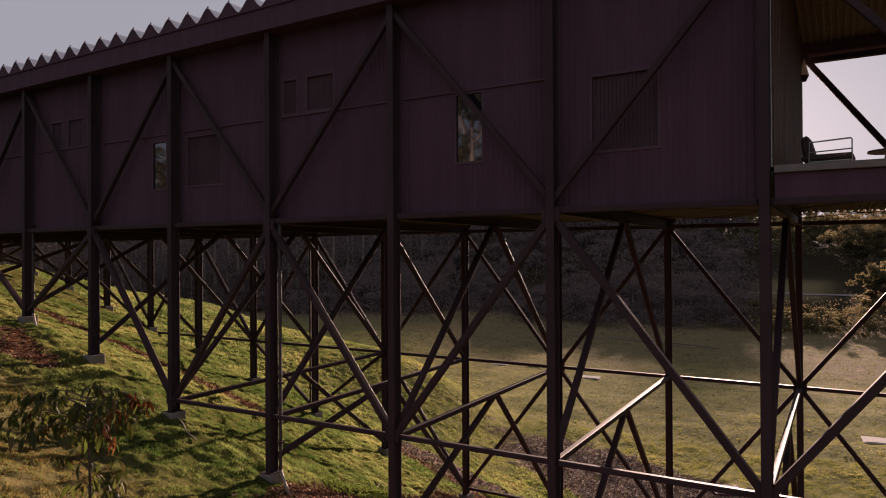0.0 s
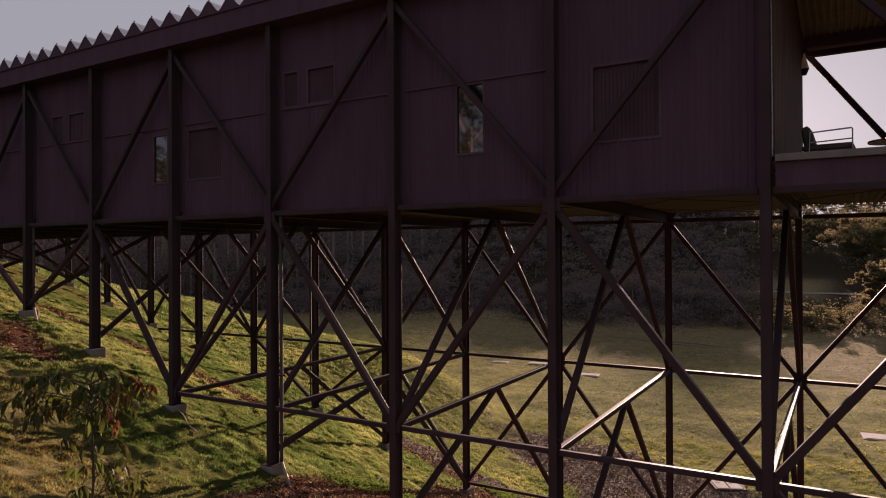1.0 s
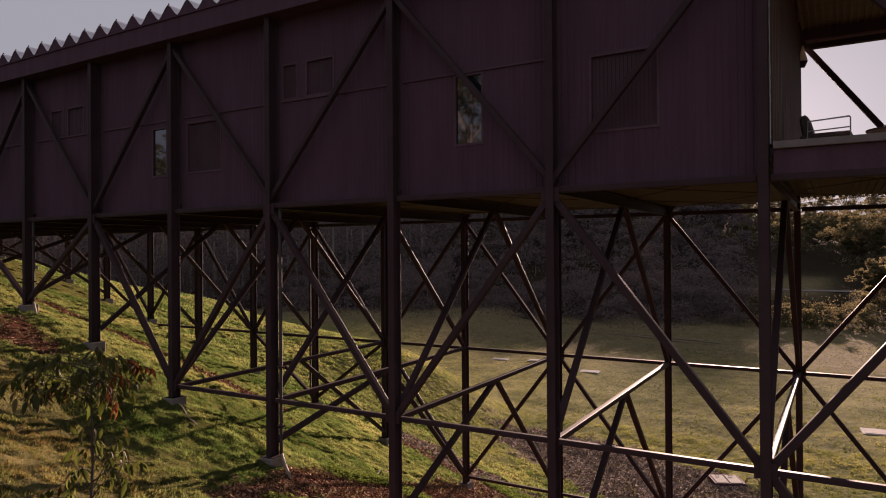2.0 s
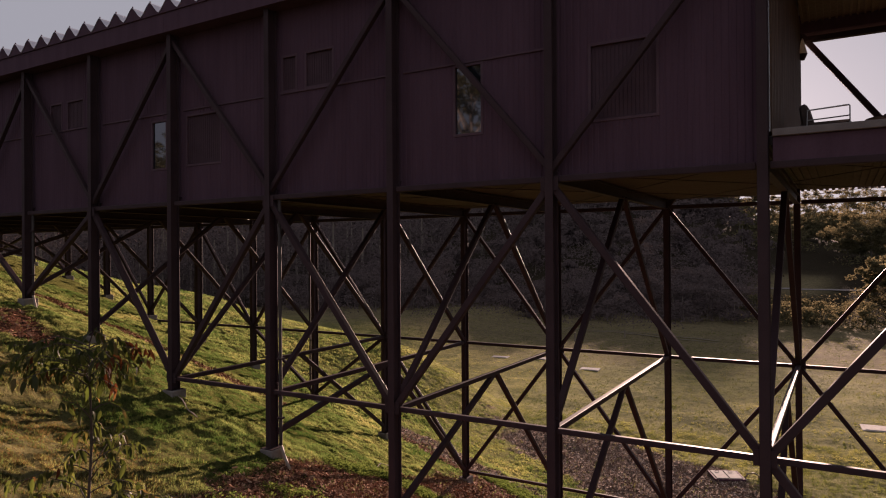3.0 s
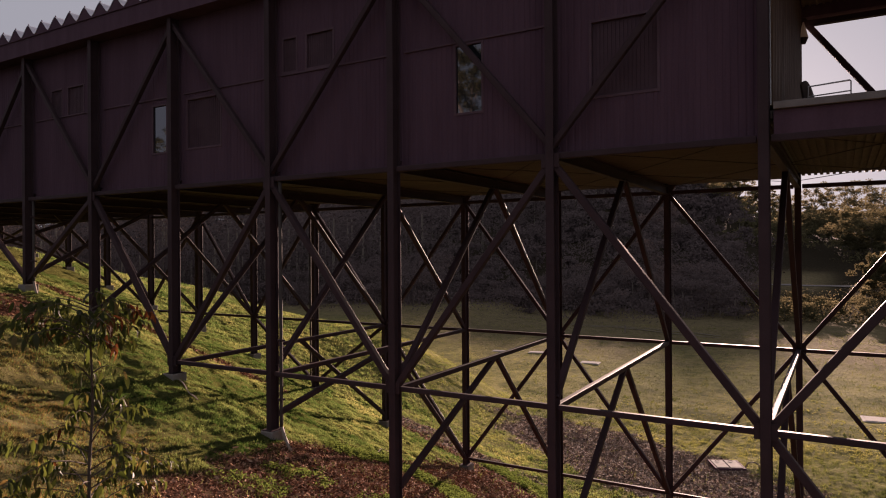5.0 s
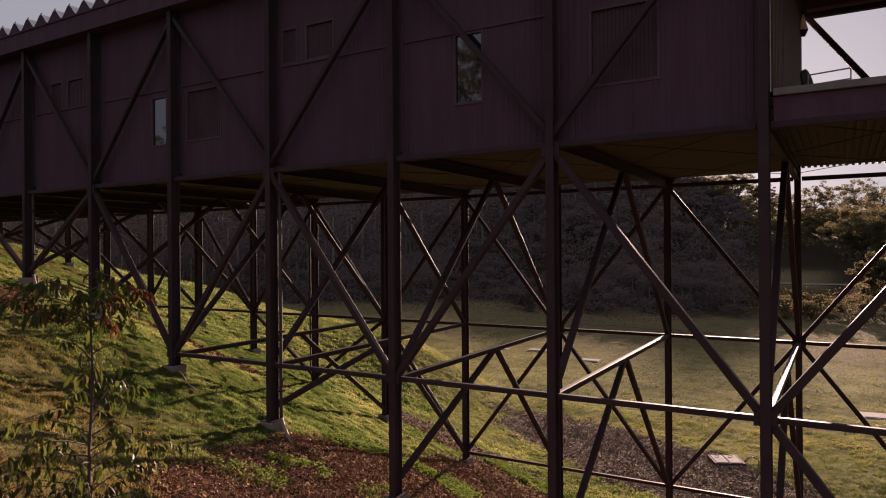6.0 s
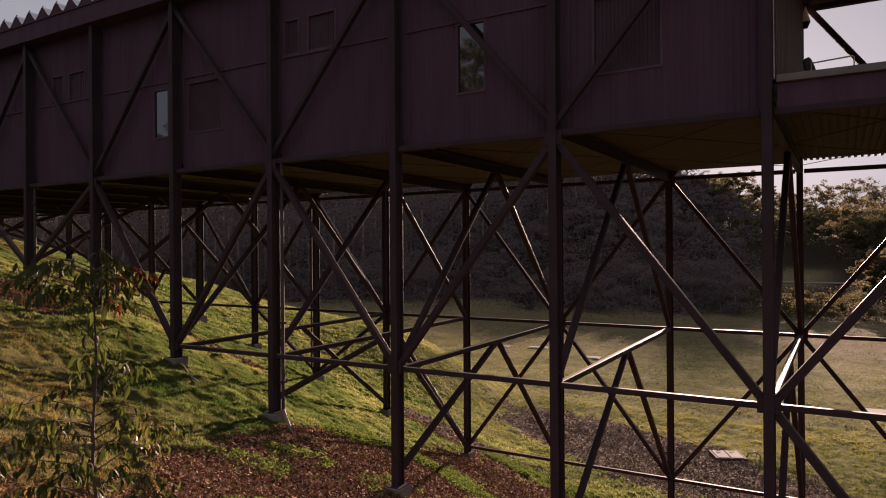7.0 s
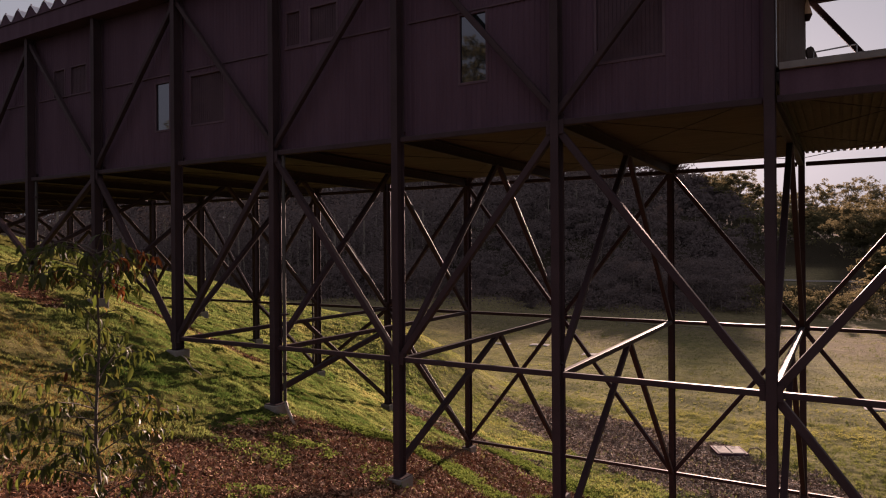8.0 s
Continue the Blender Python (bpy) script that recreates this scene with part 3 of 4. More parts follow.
for i in range(45):
    y0 = YF + 0.02 + i * 0.193
    part("wall_board", box((XD + 0.02, y0, 0.475), (XD + 0.11 + 0.004 * (i % 3), y0 + 0.187, EAVE - 0.08), 0.004), ENDWALL, building)
part("rear_header", box((XD, WIDE - 0.08, 4.08), (X1, WIDE + 0.08, 4.22), 0.006), STEEL, building, "dark steel header beam")
part("rear_header", box((XD, WIDE - 0.10, 4.30), (X1, WIDE + 0.30, 4.60), 0.006), CLAD, building, "dark eave fascia")
part("front_header", box((XD + 0.13, -0.06, 4.30), (X1, 0.30, 4.62), 0.006), CLAD, building, "dark eave fascia")

# ribbed roof: ribs run across the building
PITCH, RIB = 0.69, 0.30


def rib_height(u):
    """Height of the sheet over one pitch: a zigzag with rounded crowns and tight valleys."""
    c = 0.5 + 0.5 * math.cos(u * math.tau)
    return 4.64 + RIB * (0.55 * c + 0.45 * abs(1 - 2 * (u % 1.0)))


rx, rz_ = [], []
n = int((X1 + 0.3 - X0) / PITCH)
for i in range(n):
    for u in range(12):
        rx.append(4.74 - 60 * PITCH + (i + u / 12) * PITCH)
        rz_.append(rib_height(u / 12))
keep = [i for i, x in enumerate(rx) if X0 - 1 < x < X1 + 0.5]
rx, rz_ = [rx[i] for i in keep], [rz_[i] for i in keep]
while rx[-1] < X1 + 0.5:
    rx.append(rx[-1] + PITCH / 12)
    rz_.append(rib_height((rx[-1] - 4.74) / PITCH))
verts, fs = [], []
for x, z in zip(rx, rz_):
    for y, dz in ((-0.3, 0), (WIDE + 0.3, 0), (-0.3, -0.012), (WIDE + 0.3, -0.012)):
        verts.append((x, y, z + dz))
for i in range(len(rx) - 1):
    a, c = 4 * i, 4 * i + 4
    fs += [(a, c, c + 1, a + 1), (a + 2, a + 3, c + 3, c + 2), (a, a + 2, c + 2, c), (a + 1, c + 1, c + 3, a + 3)]
roof = sheet("roof", verts, fs, ROOF, building, "ribbed galvanised metal roof sheeting")
part("deck_ceiling", box((XD + 0.13, 0.31, 4.60), (X1, WIDE - 0.11, 4.63)), CEILING, building, "dark timber lining under the deck roof")
for i in range(64):
    xs_ = XD + 0.14 + i * 0.152
    part("ceiling_batten", box((xs_, 0.31, 4.565), (xs_ + 0.055, WIDE - 0.11, 4.598), 0.004), CEILING, building)
verts, fs = [], []
for x, z in zip(rx, rz_):
    for y in (-0.285, -0.255):
        verts += [(x, y, 4.60), (x, y, z - 0.016)]
for i in range(len(rx) - 1):
    a, c = 4 * i, 4 * i + 4
    fs += [(a, c, c + 1, a + 1), (a + 2, a + 3, c + 3, c + 2), (a, a + 2, c + 2, c)]
sheet("eave_closure", verts, fs, CLAD, building, "dark closure strip cut to the roof ribs")
verts = [(x, WIDE - y, z) for x, y, z in verts]
sheet("eave_closure", verts, fs, CLAD, building, "dark closure strip cut to the roof ribs")
for k in range(K0, 6):
    part("eave_fascia", box((k * BAY, -0.252, 4.13), ((k + 1) * BAY - 0.004, YF + 0.1, 4.635)), CLAD, building, "dark eave fascia above the posts")

# fixing screws on the rib crowns along the eave
for i in range(-46, 37):
    xs_ = 4.74 + i * PITCH
    if X0 < xs_ < X1:
        part("roof_screw", tube([(xs_, -0.27, 4.64 + RIB - 0.01), (xs_, -0.27, 4.64 + RIB + 0.035)], 0.016, 6), CLAD, building)

# ---- deck furniture ----


def lounge_chair(at, turn):
    ch = thing("lounge_chair", "low lounge chair with dark cushions and thin metal arms", "chair", "deck furniture", at=at)
    ch.rotation_euler = (0, 0, turn)
    part("arm_frame", tube([(-0.40, -0.36, 0.0), (-0.38, -0.36, 0.56), (0.40, -0.36, 0.585), (0.42, -0.36, 0.57), (0.42, -0.36, 0.0)], 0.014, 8), CHAIRFRAME, ch, "thin metal arm loop")
    part("side_rail", tube([(-0.38, -0.36, 0.395), (0.42, -0.36, 0.415)], 0.011, 8), CHAIRFRAME, ch)
    for y in (-0.34, 0.34):
        part("base_rail", tube([(-0.40, y, 0.235), (0.42, y, 0.235)], 0.014, 8), CHAIRFRAME, ch)
    for x, y in ((-0.39, 0.34), (0.42, 0.34)):
        part("leg", tube([(x, y, 0.0), (x, y, 0.245)], 0.014, 8), CHAIRFRAME, ch)
    part("seat", box((-0.54, -0.33, 0.25), (0.44, 0.33, 0.365), 0.04), CUSHION, ch)
    bm = box((-0.10, -0.33, 0.0), (0.10, 0.33, 0.40), 0.045)
    for v in bm.verts:
        v.co.x *= 1.15 - 0.9 * v.co.z          # thinner towards the top
    bmesh.ops.transform(bm, matrix=pose(-0.38, 0, 0.29, 0, -15, 0), verts=bm.verts)
    part("backrest", bm, CUSHION, ch)
    part("crossbar", tube([(0.42, -0.36, 0.235), (0.42, 0.34, 0.235)], 0.014, 8), CHAIRFRAME, ch)
    return ch


def side_table(at):
    tb = thing("side_table", "small round side table on the deck", "table", "deck furniture", at=at)
    bm = bmesh.new()
    bmesh.ops.create_cone(bm, cap_ends=True, segments=28, radius1=0.36, radius2=0.36, depth=0.03, matrix=Matrix.Translation((0, 0, 0.485)))
    part("tabletop", bm, CUSHION, tb)
    for a in range(3):
        u = a * math.tau / 3 + 0.4
        part("leg", tube([(0.1 * math.cos(u), 0.1 * math.sin(u), 0.47), (0.26 * math.cos(u), 0.26 * math.sin(u), 0.0)], 0.014, 8), CHAIRFRAME, tb)
    bm = box((-0.1, -0.1, 0.5), (0.1, 0.1, 0.56), 0.01)
    part("tray", bm, DECKEDGE, tb, "pale low tray on the tabletop")
    return tb


chair = lounge_chair((20.62, 2.1, 0.472), radians(-4))
chair.scale = (0.76, 0.86, 1.0)
side_table((21.50, 2.5, 0.40))
lamp = thing("wall_light", "pale conical wall light at the deck corner", "lamp", at=(XD + 0.17, YR - 0.1, 3.84))
bm = bmesh.new()
bmesh.ops.create_cone(bm, cap_ends=True, segments=20, radius1=0.115, radius2=0.015, depth=0.40, matrix=Matrix.Translation((0, 0, 0.08)))
part("shade", bm, SHADE, lamp)
bm = bmesh.new()
bmesh.ops.create_cone(bm, cap_ends=True, segments=20, radius1=0.05, radius2=0.115, depth=0.15, matrix=Matrix.Translation((0, 0, -0.197)))
part("bowl", bm, STEEL, lamp, "dark bowl under the pale shade")
part("bracket", tube([(-0.12, 0, 0.1), (0, 0, 0.14)], 0.015, 8), STEEL, lamp)

# ---- concrete lids in the field ----
for x, y, w, d_, a in ((-5.4, 43.2, 1.5, 1.0, 10), (-2.1, 43.9, 1.6, 1.1, 10), (3.6, 40.8, 1.5, 1.2, 8), (22.9, 31.0, 2.6, 1.4, 5)):
    z = gz(x, y)
    bm = box((-w / 2, -d_ / 2, -0.12), (w / 2, d_ / 2, 0.05), 0.015)
    box((-w / 2 + 0.15, -d_ / 2 + 0.15, 0.052), (w / 2 - 0.15, d_ / 2 - 0.15, 0.07), 0.01, bm)
    ob = mesh_object("concrete_slab", bm, PALECONC)
    ob.matrix_world = pose(x, y, z, 0, 0, a)
    tagged(ob, "flat pale concrete slab set low in the grass", "concrete slab", "concrete slabs")
pit = thing("pit_lid", "pale concrete pit lid in a dark metal frame", "pit lid", at=(16.6, 19.1, gz(16.6, 19.1) + 0.02))
pit.rotation_euler = (0, 0, radians(25))
pit.scale = (0.92, 0.78, 0.8)
for sx in (-0.29, 0.29):
    lid = part("lid", box((sx - 0.27, -0.62, -0.05), (sx + 0.27, 0.62, 0.075), 0.012), PALECONC, pit, "pale concrete cover slab")
    part("lifting_handle", tube([(sx - 0.08, 0.45, 0.07), (sx - 0.08, 0.45, 0.11), (sx + 0.08, 0.45, 0.11), (sx + 0.08, 0.45, 0.07)], 0.012, 6), CLAD, lid)
for lo, hi in (((-0.66, -0.72, -0.1), (0.66, -0.63, 0.06)), ((-0.66, 0.63, -0.1), (0.66, 0.72, 0.06)),
               ((-0.66, -0.63, -0.1), (-0.575, 0.63, 0.06)), ((0.575, -0.63, -0.1), (0.66, 0.63, 0.06))):
    part("frame", box(lo, hi, 0.006), CLAD, pit, "dark metal frame")
part("pipe", tube([(0.7, -0.3, -0.05), (0.85, -0.3, 0.22), (1.15, -0.25, 0.26), (1.35, -0.2, 0.1), (1.38, -0.2, -0.2)], 0.035, 8), PALEPVC, pit, "pale bent pipe", True)
for x, y, h in ((-3.0, 56.0, 0.9), (0.5, 62.0, 0.8)):
    ob = mesh_object("marker_post", box((-0.06, -0.06, -0.2), (0.06, 0.06, h), 0.01), BARK)
    ob.location = (x, y, gz(x, y))
    tagged(ob, "short weathered timber marker post in the field", "post", "marker posts")

# ---- vehicle tracks across the field, and the far road ----


def ribbon(name, pts, wide, mat, parent, lift=0.03):
    vs = []
    for (xa, ya), (xb, yb) in zip(pts, pts[1:] + [(2 * pts[-1][0] - pts[-2][0], 2 * pts[-1][1] - pts[-2][1])]):
        n_ = Vector((-(yb - ya), xb - xa)).normalized() * wide / 2
        for sg in (-1, 1):
            px, py = xa + sg * n_.x, ya + sg * n_.y
            vs.append((px, py, gz(px, py) + lift))
    return sheet(name, vs, [(2 * i, 2 * i + 1, 2 * i + 3, 2 * i + 2) for i in range(len(pts) - 1)], mat, parent)


track = thing("vehicle_track", "two pale worn wheel tracks across the far field", "track", kind="structure")
for off in (0.0, 1.5):
    ribbon("rut", [(-8 + 1.2 * i, 66 - 0.10 * i - 0.012 * i * i + off, ) for i in range(16)], 0.35, EARTH, track, 0.06)
road = tagged(ribbon("road", [(6 + 1.5 * i, 118 + 0.1 * i) for i in range(13)], 1.6, CONCRETE, None, 0.12), "pale far gravel road beyond the scrub", "road", kind="structure")

# ---- vegetation ----
rng = np.random.default_rng(7)


def blades(n, spread, height, width, lean, where, rs):
    """Single upright blades as triangles on the ground; where(x, y) is the share kept."""
    x = rs.uniform(spread[0], spread[1], n)
    y = rs.uniform(spread[2], spread[3], n)
    ok = rs.random(n) < where(x, y)
    x, y = x[ok], y[ok]
    n = len(x)
    z = ground_z(x, y)
    a = rs.uniform(0, math.tau, n)
    h = height * rs.uniform(0.5, 1.3, n) * np.clip(0.85 + 0.8 * wobble(x, y, 0.17, 2) + 0.4 * wobble(x, y, 0.9, 6), 0.3, 2.2)
    w = width * rs.uniform(0.6, 1.3, n)
    la, lm = rs.uniform(0, math.tau, n), lean * h * rs.random(n)
    v = np.empty((n, 3, 3))
    v[:, 0] = np.stack([x - np.cos(a) * w / 2, y - np.sin(a) * w / 2, z - 0.01], -1)
    v[:, 1] = np.stack([x + np.cos(a) * w / 2, y + np.sin(a) * w / 2, z - 0.01], -1)
    v[:, 2] = np.stack([x + np.cos(la) * lm, y + np.sin(la) * lm, z + h], -1)
    return v.reshape(-1, 3)


def tri_object(name, v, mat, label, category, parent=None):
    n = len(v) // 3
    me = bpy.data.meshes.new(name)
    me.vertices.add(len(v))
    me.vertices.foreach_set("co", v.astype(np.float32).ravel())
    me.loops.add(len(v))
    me.loops.foreach_set("vertex_index", np.arange(len(v), dtype=np.int32))
    me.polygons.add(n)
    me.polygons.foreach_set("loop_start", np.arange(0, len(v), 3, dtype=np.int32))
    me.polygons.foreach_set("loop_total", np.full(n, 3, dtype=np.int32))
    me.update()
    me.materials.append(mat)
    ob = new(name, me)
    if parent:
        ob.parent = parent
        return ob
    return tagged(ob, label, category, kind="stuff")


def quad_object(name, v, mat, label="", category="", parent=None, kind="stuff"):
    """v: n x 4 x 3 corners."""
    n = len(v)
    me = bpy.data.meshes.new(name)
    me.vertices.add(n * 4)
    me.vertices.foreach_set("co", v.astype(np.float32).ravel())
    me.loops.add(n * 4)
    me.loops.foreach_set("vertex_index", np.arange(n * 4, dtype=np.int32))
    me.polygons.add(n)
    me.polygons.foreach_set("loop_start", np.arange(0, n * 4, 4, dtype=np.int32))
    me.polygons.foreach_set("loop_total", np.full(n, 4, dtype=np.int32))
    me.update()
    me.materials.append(mat)
    ob = new(name, me)
    if parent:
        ob.parent = parent
        return ob
    return tagged(ob, label, category, kind=kind)


def leaf_quads(centres, size, rs, flat=0.6, droop=0.4):
    """Pointed leaf-like quads round the given points."""
    n = len(centres)
    d1 = rs.normal(size=(n, 3))
    d1[:, 2] = d1[:, 2] * flat - droop
    d1 /= np.linalg.norm(d1, axis=1)[:, None]
    d2 = np.cross(d1, rs.normal(size=(n, 3)))
    d2 /= np.linalg.norm(d2, axis=1)[:, None] + 1e-9
    s = size * rs.uniform(0.6, 1.4, n)[:, None]
    v = np.empty((n, 4, 3))
    v[:, 0] = centres - d1 * s * 0.5
    v[:, 1] = centres + d2 * s * 0.22
    v[:, 2] = centres + d1 * s * 0.5
    v[:, 3] = centres - d2 * s * 0.22
    return v


def canopy_quads(centres, size, rs, spread=0.45):
    """Leaf sprays of a distant canopy, turned up and lookout-wards for even shading."""
    n = len(centres)
    up = np.array((0.12, -0.70, 0.70)) + rs.normal(0, spread, (n, 3))
    d1 = np.cross(up, rs.normal(size=(n, 3)))
    d1 /= np.linalg.norm(d1, axis=1)[:, None] + 1e-9
    d2 = np.cross(up, d1)
    d2 /= np.linalg.norm(d2, axis=1)[:, None] + 1e-9
    s = size * rs.uniform(0.6, 1.4, n)[:, None]
    return np.stack([centres - d1 * s * 0.5, centres + d2 * s * 0.26, centres + d1 * s * 0.5, centres - d2 * s * 0.26], 1)


def clump_points(c, r, n, rs):
    p = rs.normal(size=(n, 3))
    p /= np.linalg.norm(p, axis=1)[:, None]
    p *= (rs.random(n) ** 0.45)[:, None]
    return np.asarray(c) + p * np.asarray(r)


def not_bed(x, y):
    near = np.clip(1.5 - np.hypot(x - 20.7, y + 10.9) / 45.0, 0.3, 1)
    tuft = np.clip(0.55 + 0.9 * wobble(x, y, 0.17, 2) + 0.5 * wobble(x, y, 0.9, 6), 0.35, 1)
    return (1 - 0.95 * bed_mask(x, y)) * near * tuft


def green_share(x, y):
    return not_bed(x, y) * (1 - dryness(x, y))


def straw_share(x, y):
    return not_bed(x, y) * dryness(x, y)


grass_v = np.concatenate([blades(1250000, (-9, 17, -8.5, 9), 0.046, 0.014, 1.4, green_share, rng),
                          blades(800000, (-22, 18, 9, 28), 0.07, 0.030, 1.2, green_share, rng)])
tri_object("grass", grass_v, GRASS, "short rough yellow-green grass covering the slope", "grass")
scorch_v = blades(560000, (-2, 15, -8.5, -1.5), 0.046, 0.014, 1.4, straw_share, rng)
tri_object("scorched_grass", scorch_v, SCORCH, "short golden-brown scorched turf on the near bank", "grass")
straw_v = np.concatenate([blades(120000, (4, 20, -2, 9), 0.058, 0.022, 1.0, straw_share, rng),
                          blades(560000, (-14, 28, 9, 26), 0.05, 0.024, 1.2, straw_share, rng),
                          blades(220000, (-30, 36, 26, 72), 0.045, 0.09, 1.2, straw_share, rng)])
tri_object("field_grass", straw_v, STRAW, "short dry straw-coloured grass on the valley field", "grass")


def mulch_at(n, lo, hi, size):
    x, y = rng.uniform(lo[0], hi[0], n), rng.uniform(lo[1], hi[1], n)
    ok = rng.random(n) < bed_mask(x, y)
    x, y = x[ok], y[ok]
    c = np.stack([x, y, ground_z(x, y) + 0.012], -1)
    n = len(x)
    a, tilt = rng.uniform(0, math.tau, n), rng.normal(0, 0.55, n)
    u = np.stack([np.cos(a) * np.cos(tilt), np.sin(a) * np.cos(tilt), np.sin(tilt)], -1)
    t2 = rng.normal(0, 0.65, n)
    w = np.stack([-np.sin(a) * np.cos(t2), np.cos(a) * np.cos(t2), np.sin(t2)], -1)
    s = size * rng.uniform(0.5, 1.6, n)[:, None]
    k2 = rng.uniform(0.2, 0.45, n)[:, None]
    return np.stack([c - u * s - w * s * k2, c + u * s - w * s * k2 * 0.7, c + u * s * 0.9 + w * s * k2, c - u * s + w * s * k2 * 0.8], 1)


quad_object("gravel", mulch_at(60000, (2, 10.8), (23, 27), 0.05), GRAVEL, "grey-brown gravel and litter along the dry creek bed", "gravel")
quad_object("bark_mulch", np.concatenate([mulch_at(170000, (8.5, -7.5), (20, 9), 0.026), mulch_at(45000, (-6, -3), (21, 10.8), 0.05)]), CHIPS,
            "loose reddish-brown bark mulch chips on the beds", "mulch")

# lush low plants along the edge of the mulch
lv = []
STRIPS = (((10.0, 2.0), (10.0, 3.9), 0.16, 120), ((10.0, 3.9), (11.3, 4.4), 0.18, 130), ((11.7, 4.8), (12.6, 3.6), 0.22, 110), ((13.2, 4.4), (13.9, 3.3), 0.28, 50),
          ((9.7, 11.2), (11.2, 10.9), 0.3, 110), ((11.6, 10.9), (13.8, 10.7), 0.35, 90), ((13.4, 7.4), (14.6, 6.4), 0.3, 60), ((14.8, 9.0), (16.8, 9.6), 0.4, 60),
          ((11.2, -1.5), (11.8, -0.5), 0.13, 24), ((11.7, -2.5), (12.0, -2.2), 0.2, 20), ((12.6, -0.9), (13.0, 0.4), 0.3, 16), ((13.2, -3.6), (13.6, -4.4), 0.2, 12))
for (xa, ya), (xb, yb), wide, n in STRIPS:
    for i in range(int(n * (1.7 if n > 30 else 1.1))):
        t_ = rng.random()
        x, y = xa + (xb - xa) * t_ + rng.normal(0, wide * 1.15), ya + (yb - ya) * t_ + rng.normal(0, wide * 1.15)
        c = (x, y, gz(x, y) + 0.04)
        lv.append(leaf_quads(clump_points(c, (0.19, 0.19, 0.06), 44, rng), 0.055, rng, 0.6, -0.35))
quad_object("groundcover", np.concatenate(lv), LUSH, "bright green low leafy groundcover along the mulch", "groundcover")


def gum_tree(x, y, h, spread, rs, leaves=5000, leaf=0.45, clumps=16, bare=0.35, h_is_top=False):
    z = gz(x, y)
    h = max(7.0, h - z) if h_is_top else h
    tr = thing("gum_tree", "tall gum tree with an open, uneven olive-green crown", "tree", "gum trees", at=(x, y, z - 0.2))
    bm = bmesh.new()
    bend = rs.normal(0, 0.04 * h, 2)
    spine = [Vector((bend[0] * (t_ ** 1.5), bend[1] * (t_ ** 1.5), t_ * h * 0.72)) for t_ in (0, 0.2, 0.4, 0.6, 0.8, 1.0)]
    tube(spine, h * 0.022, 8, bm, h * 0.008)
    cs = []
    for i in range(clumps):
        t_ = bare + (1 - bare) * (i + rs.random()) / clumps
        a = i * 2.4 + rs.normal(0, 0.4)
        reach = spread * (0.35 + 0.65 * math.sin(min(1.0, (t_ - bare) / (1 - bare) + 0.15) * 2.7)) * rs.uniform(0.5, 1.05)
        base = Vector((bend[0] * t_, bend[1] * t_, t_ * h * 0.68))
        end = Vector((math.cos(a) * reach, math.sin(a) * reach, min(h * 0.94, t_ * h * 0.95 + rs.uniform(0.0, 0.12) * h)))
        midp = base.lerp(end, 0.55) + Vector((0, 0, 0.03 * h))
        tube([base, midp, end], h * 0.008, 5, bm, h * 0.002)
        cs.append((end, spread * rs.uniform(0.24, 0.42)))
    part("trunk", bm, BARK, tr, smooth=True)
    pts = []
    for c, r in cs:
        for s in range(7):
            cc = np.array(c) + rs.normal(0, 0.62, 3) * r * np.array((1, 1, 0.7))
            pts.append(clump_points(cc, (r * 0.42, r * 0.42, r * 0.26), max(8, leaves // (clumps * 7)), rs))
    quad_object("crown", leaf_quads(np.concatenate(pts), leaf, rs), GUM, parent=tr)
    return tr


def polar(px_turn, dist):
    """A place at that many degrees left of +y and that far from the lookout."""
    a = radians(px_turn)
    return 20.7 - math.sin(a) * dist, -10.9 + math.cos(a) * dist


# trees across the valley that stand clear of the woods
for turn, dist, rise, sp, n in ((-0.4, 300, 0.082, 9, 5000), (1.6, 290, 0.078, 8, 4500), (3.4, 310, 0.066, 7, 4000), (-2.6, 290, 0.075, 9, 5000),
                                (6.8, 313, 0.099, 9, 8000), (7.6, 330, 0.094, 9, 7000), (5.2, 330, 0.084, 7, 4000), (-1.3, 190, 0.035, 5, 6000), (-3.4, 180, 0.048, 7, 8000),
                                (8.3, 400, 0.100, 10, 7000), (9.0, 430, 0.102, 11, 6000), (-1.9, 185, 0.052, 8.5, 11000), (-3.0, 112, -0.012, 4.6, 9000), (0.6, 240, 0.040, 6, 5000), (2.6, 230, 0.030, 6, 4500), (4.6, 250, 0.045, 6, 5000)):
    gum_tree(*polar(turn, dist), rise * dist - 2.2, sp, rng, n, 0.7 if dist > 200 else 0.45, 18, 0.3, True)
# trees on the rise behind the lookout, mirrored in the window
for x, y, h, sp in ((-14, -54, 21, 8), (-22, -62, 21, 9), (-6, -58, 20, 8), (6, -70, 18, 8), (22, -64, 17, 7), (38, -58, 17, 8), (-48, -54, 11, 7), (-58, -47, 12, 7), (-67, -40, 11.5, 7), (-40, -62, 12, 7)):
    gum_tree(x, y, h, sp, rng, 6000, 0.6, 18, 0.1)

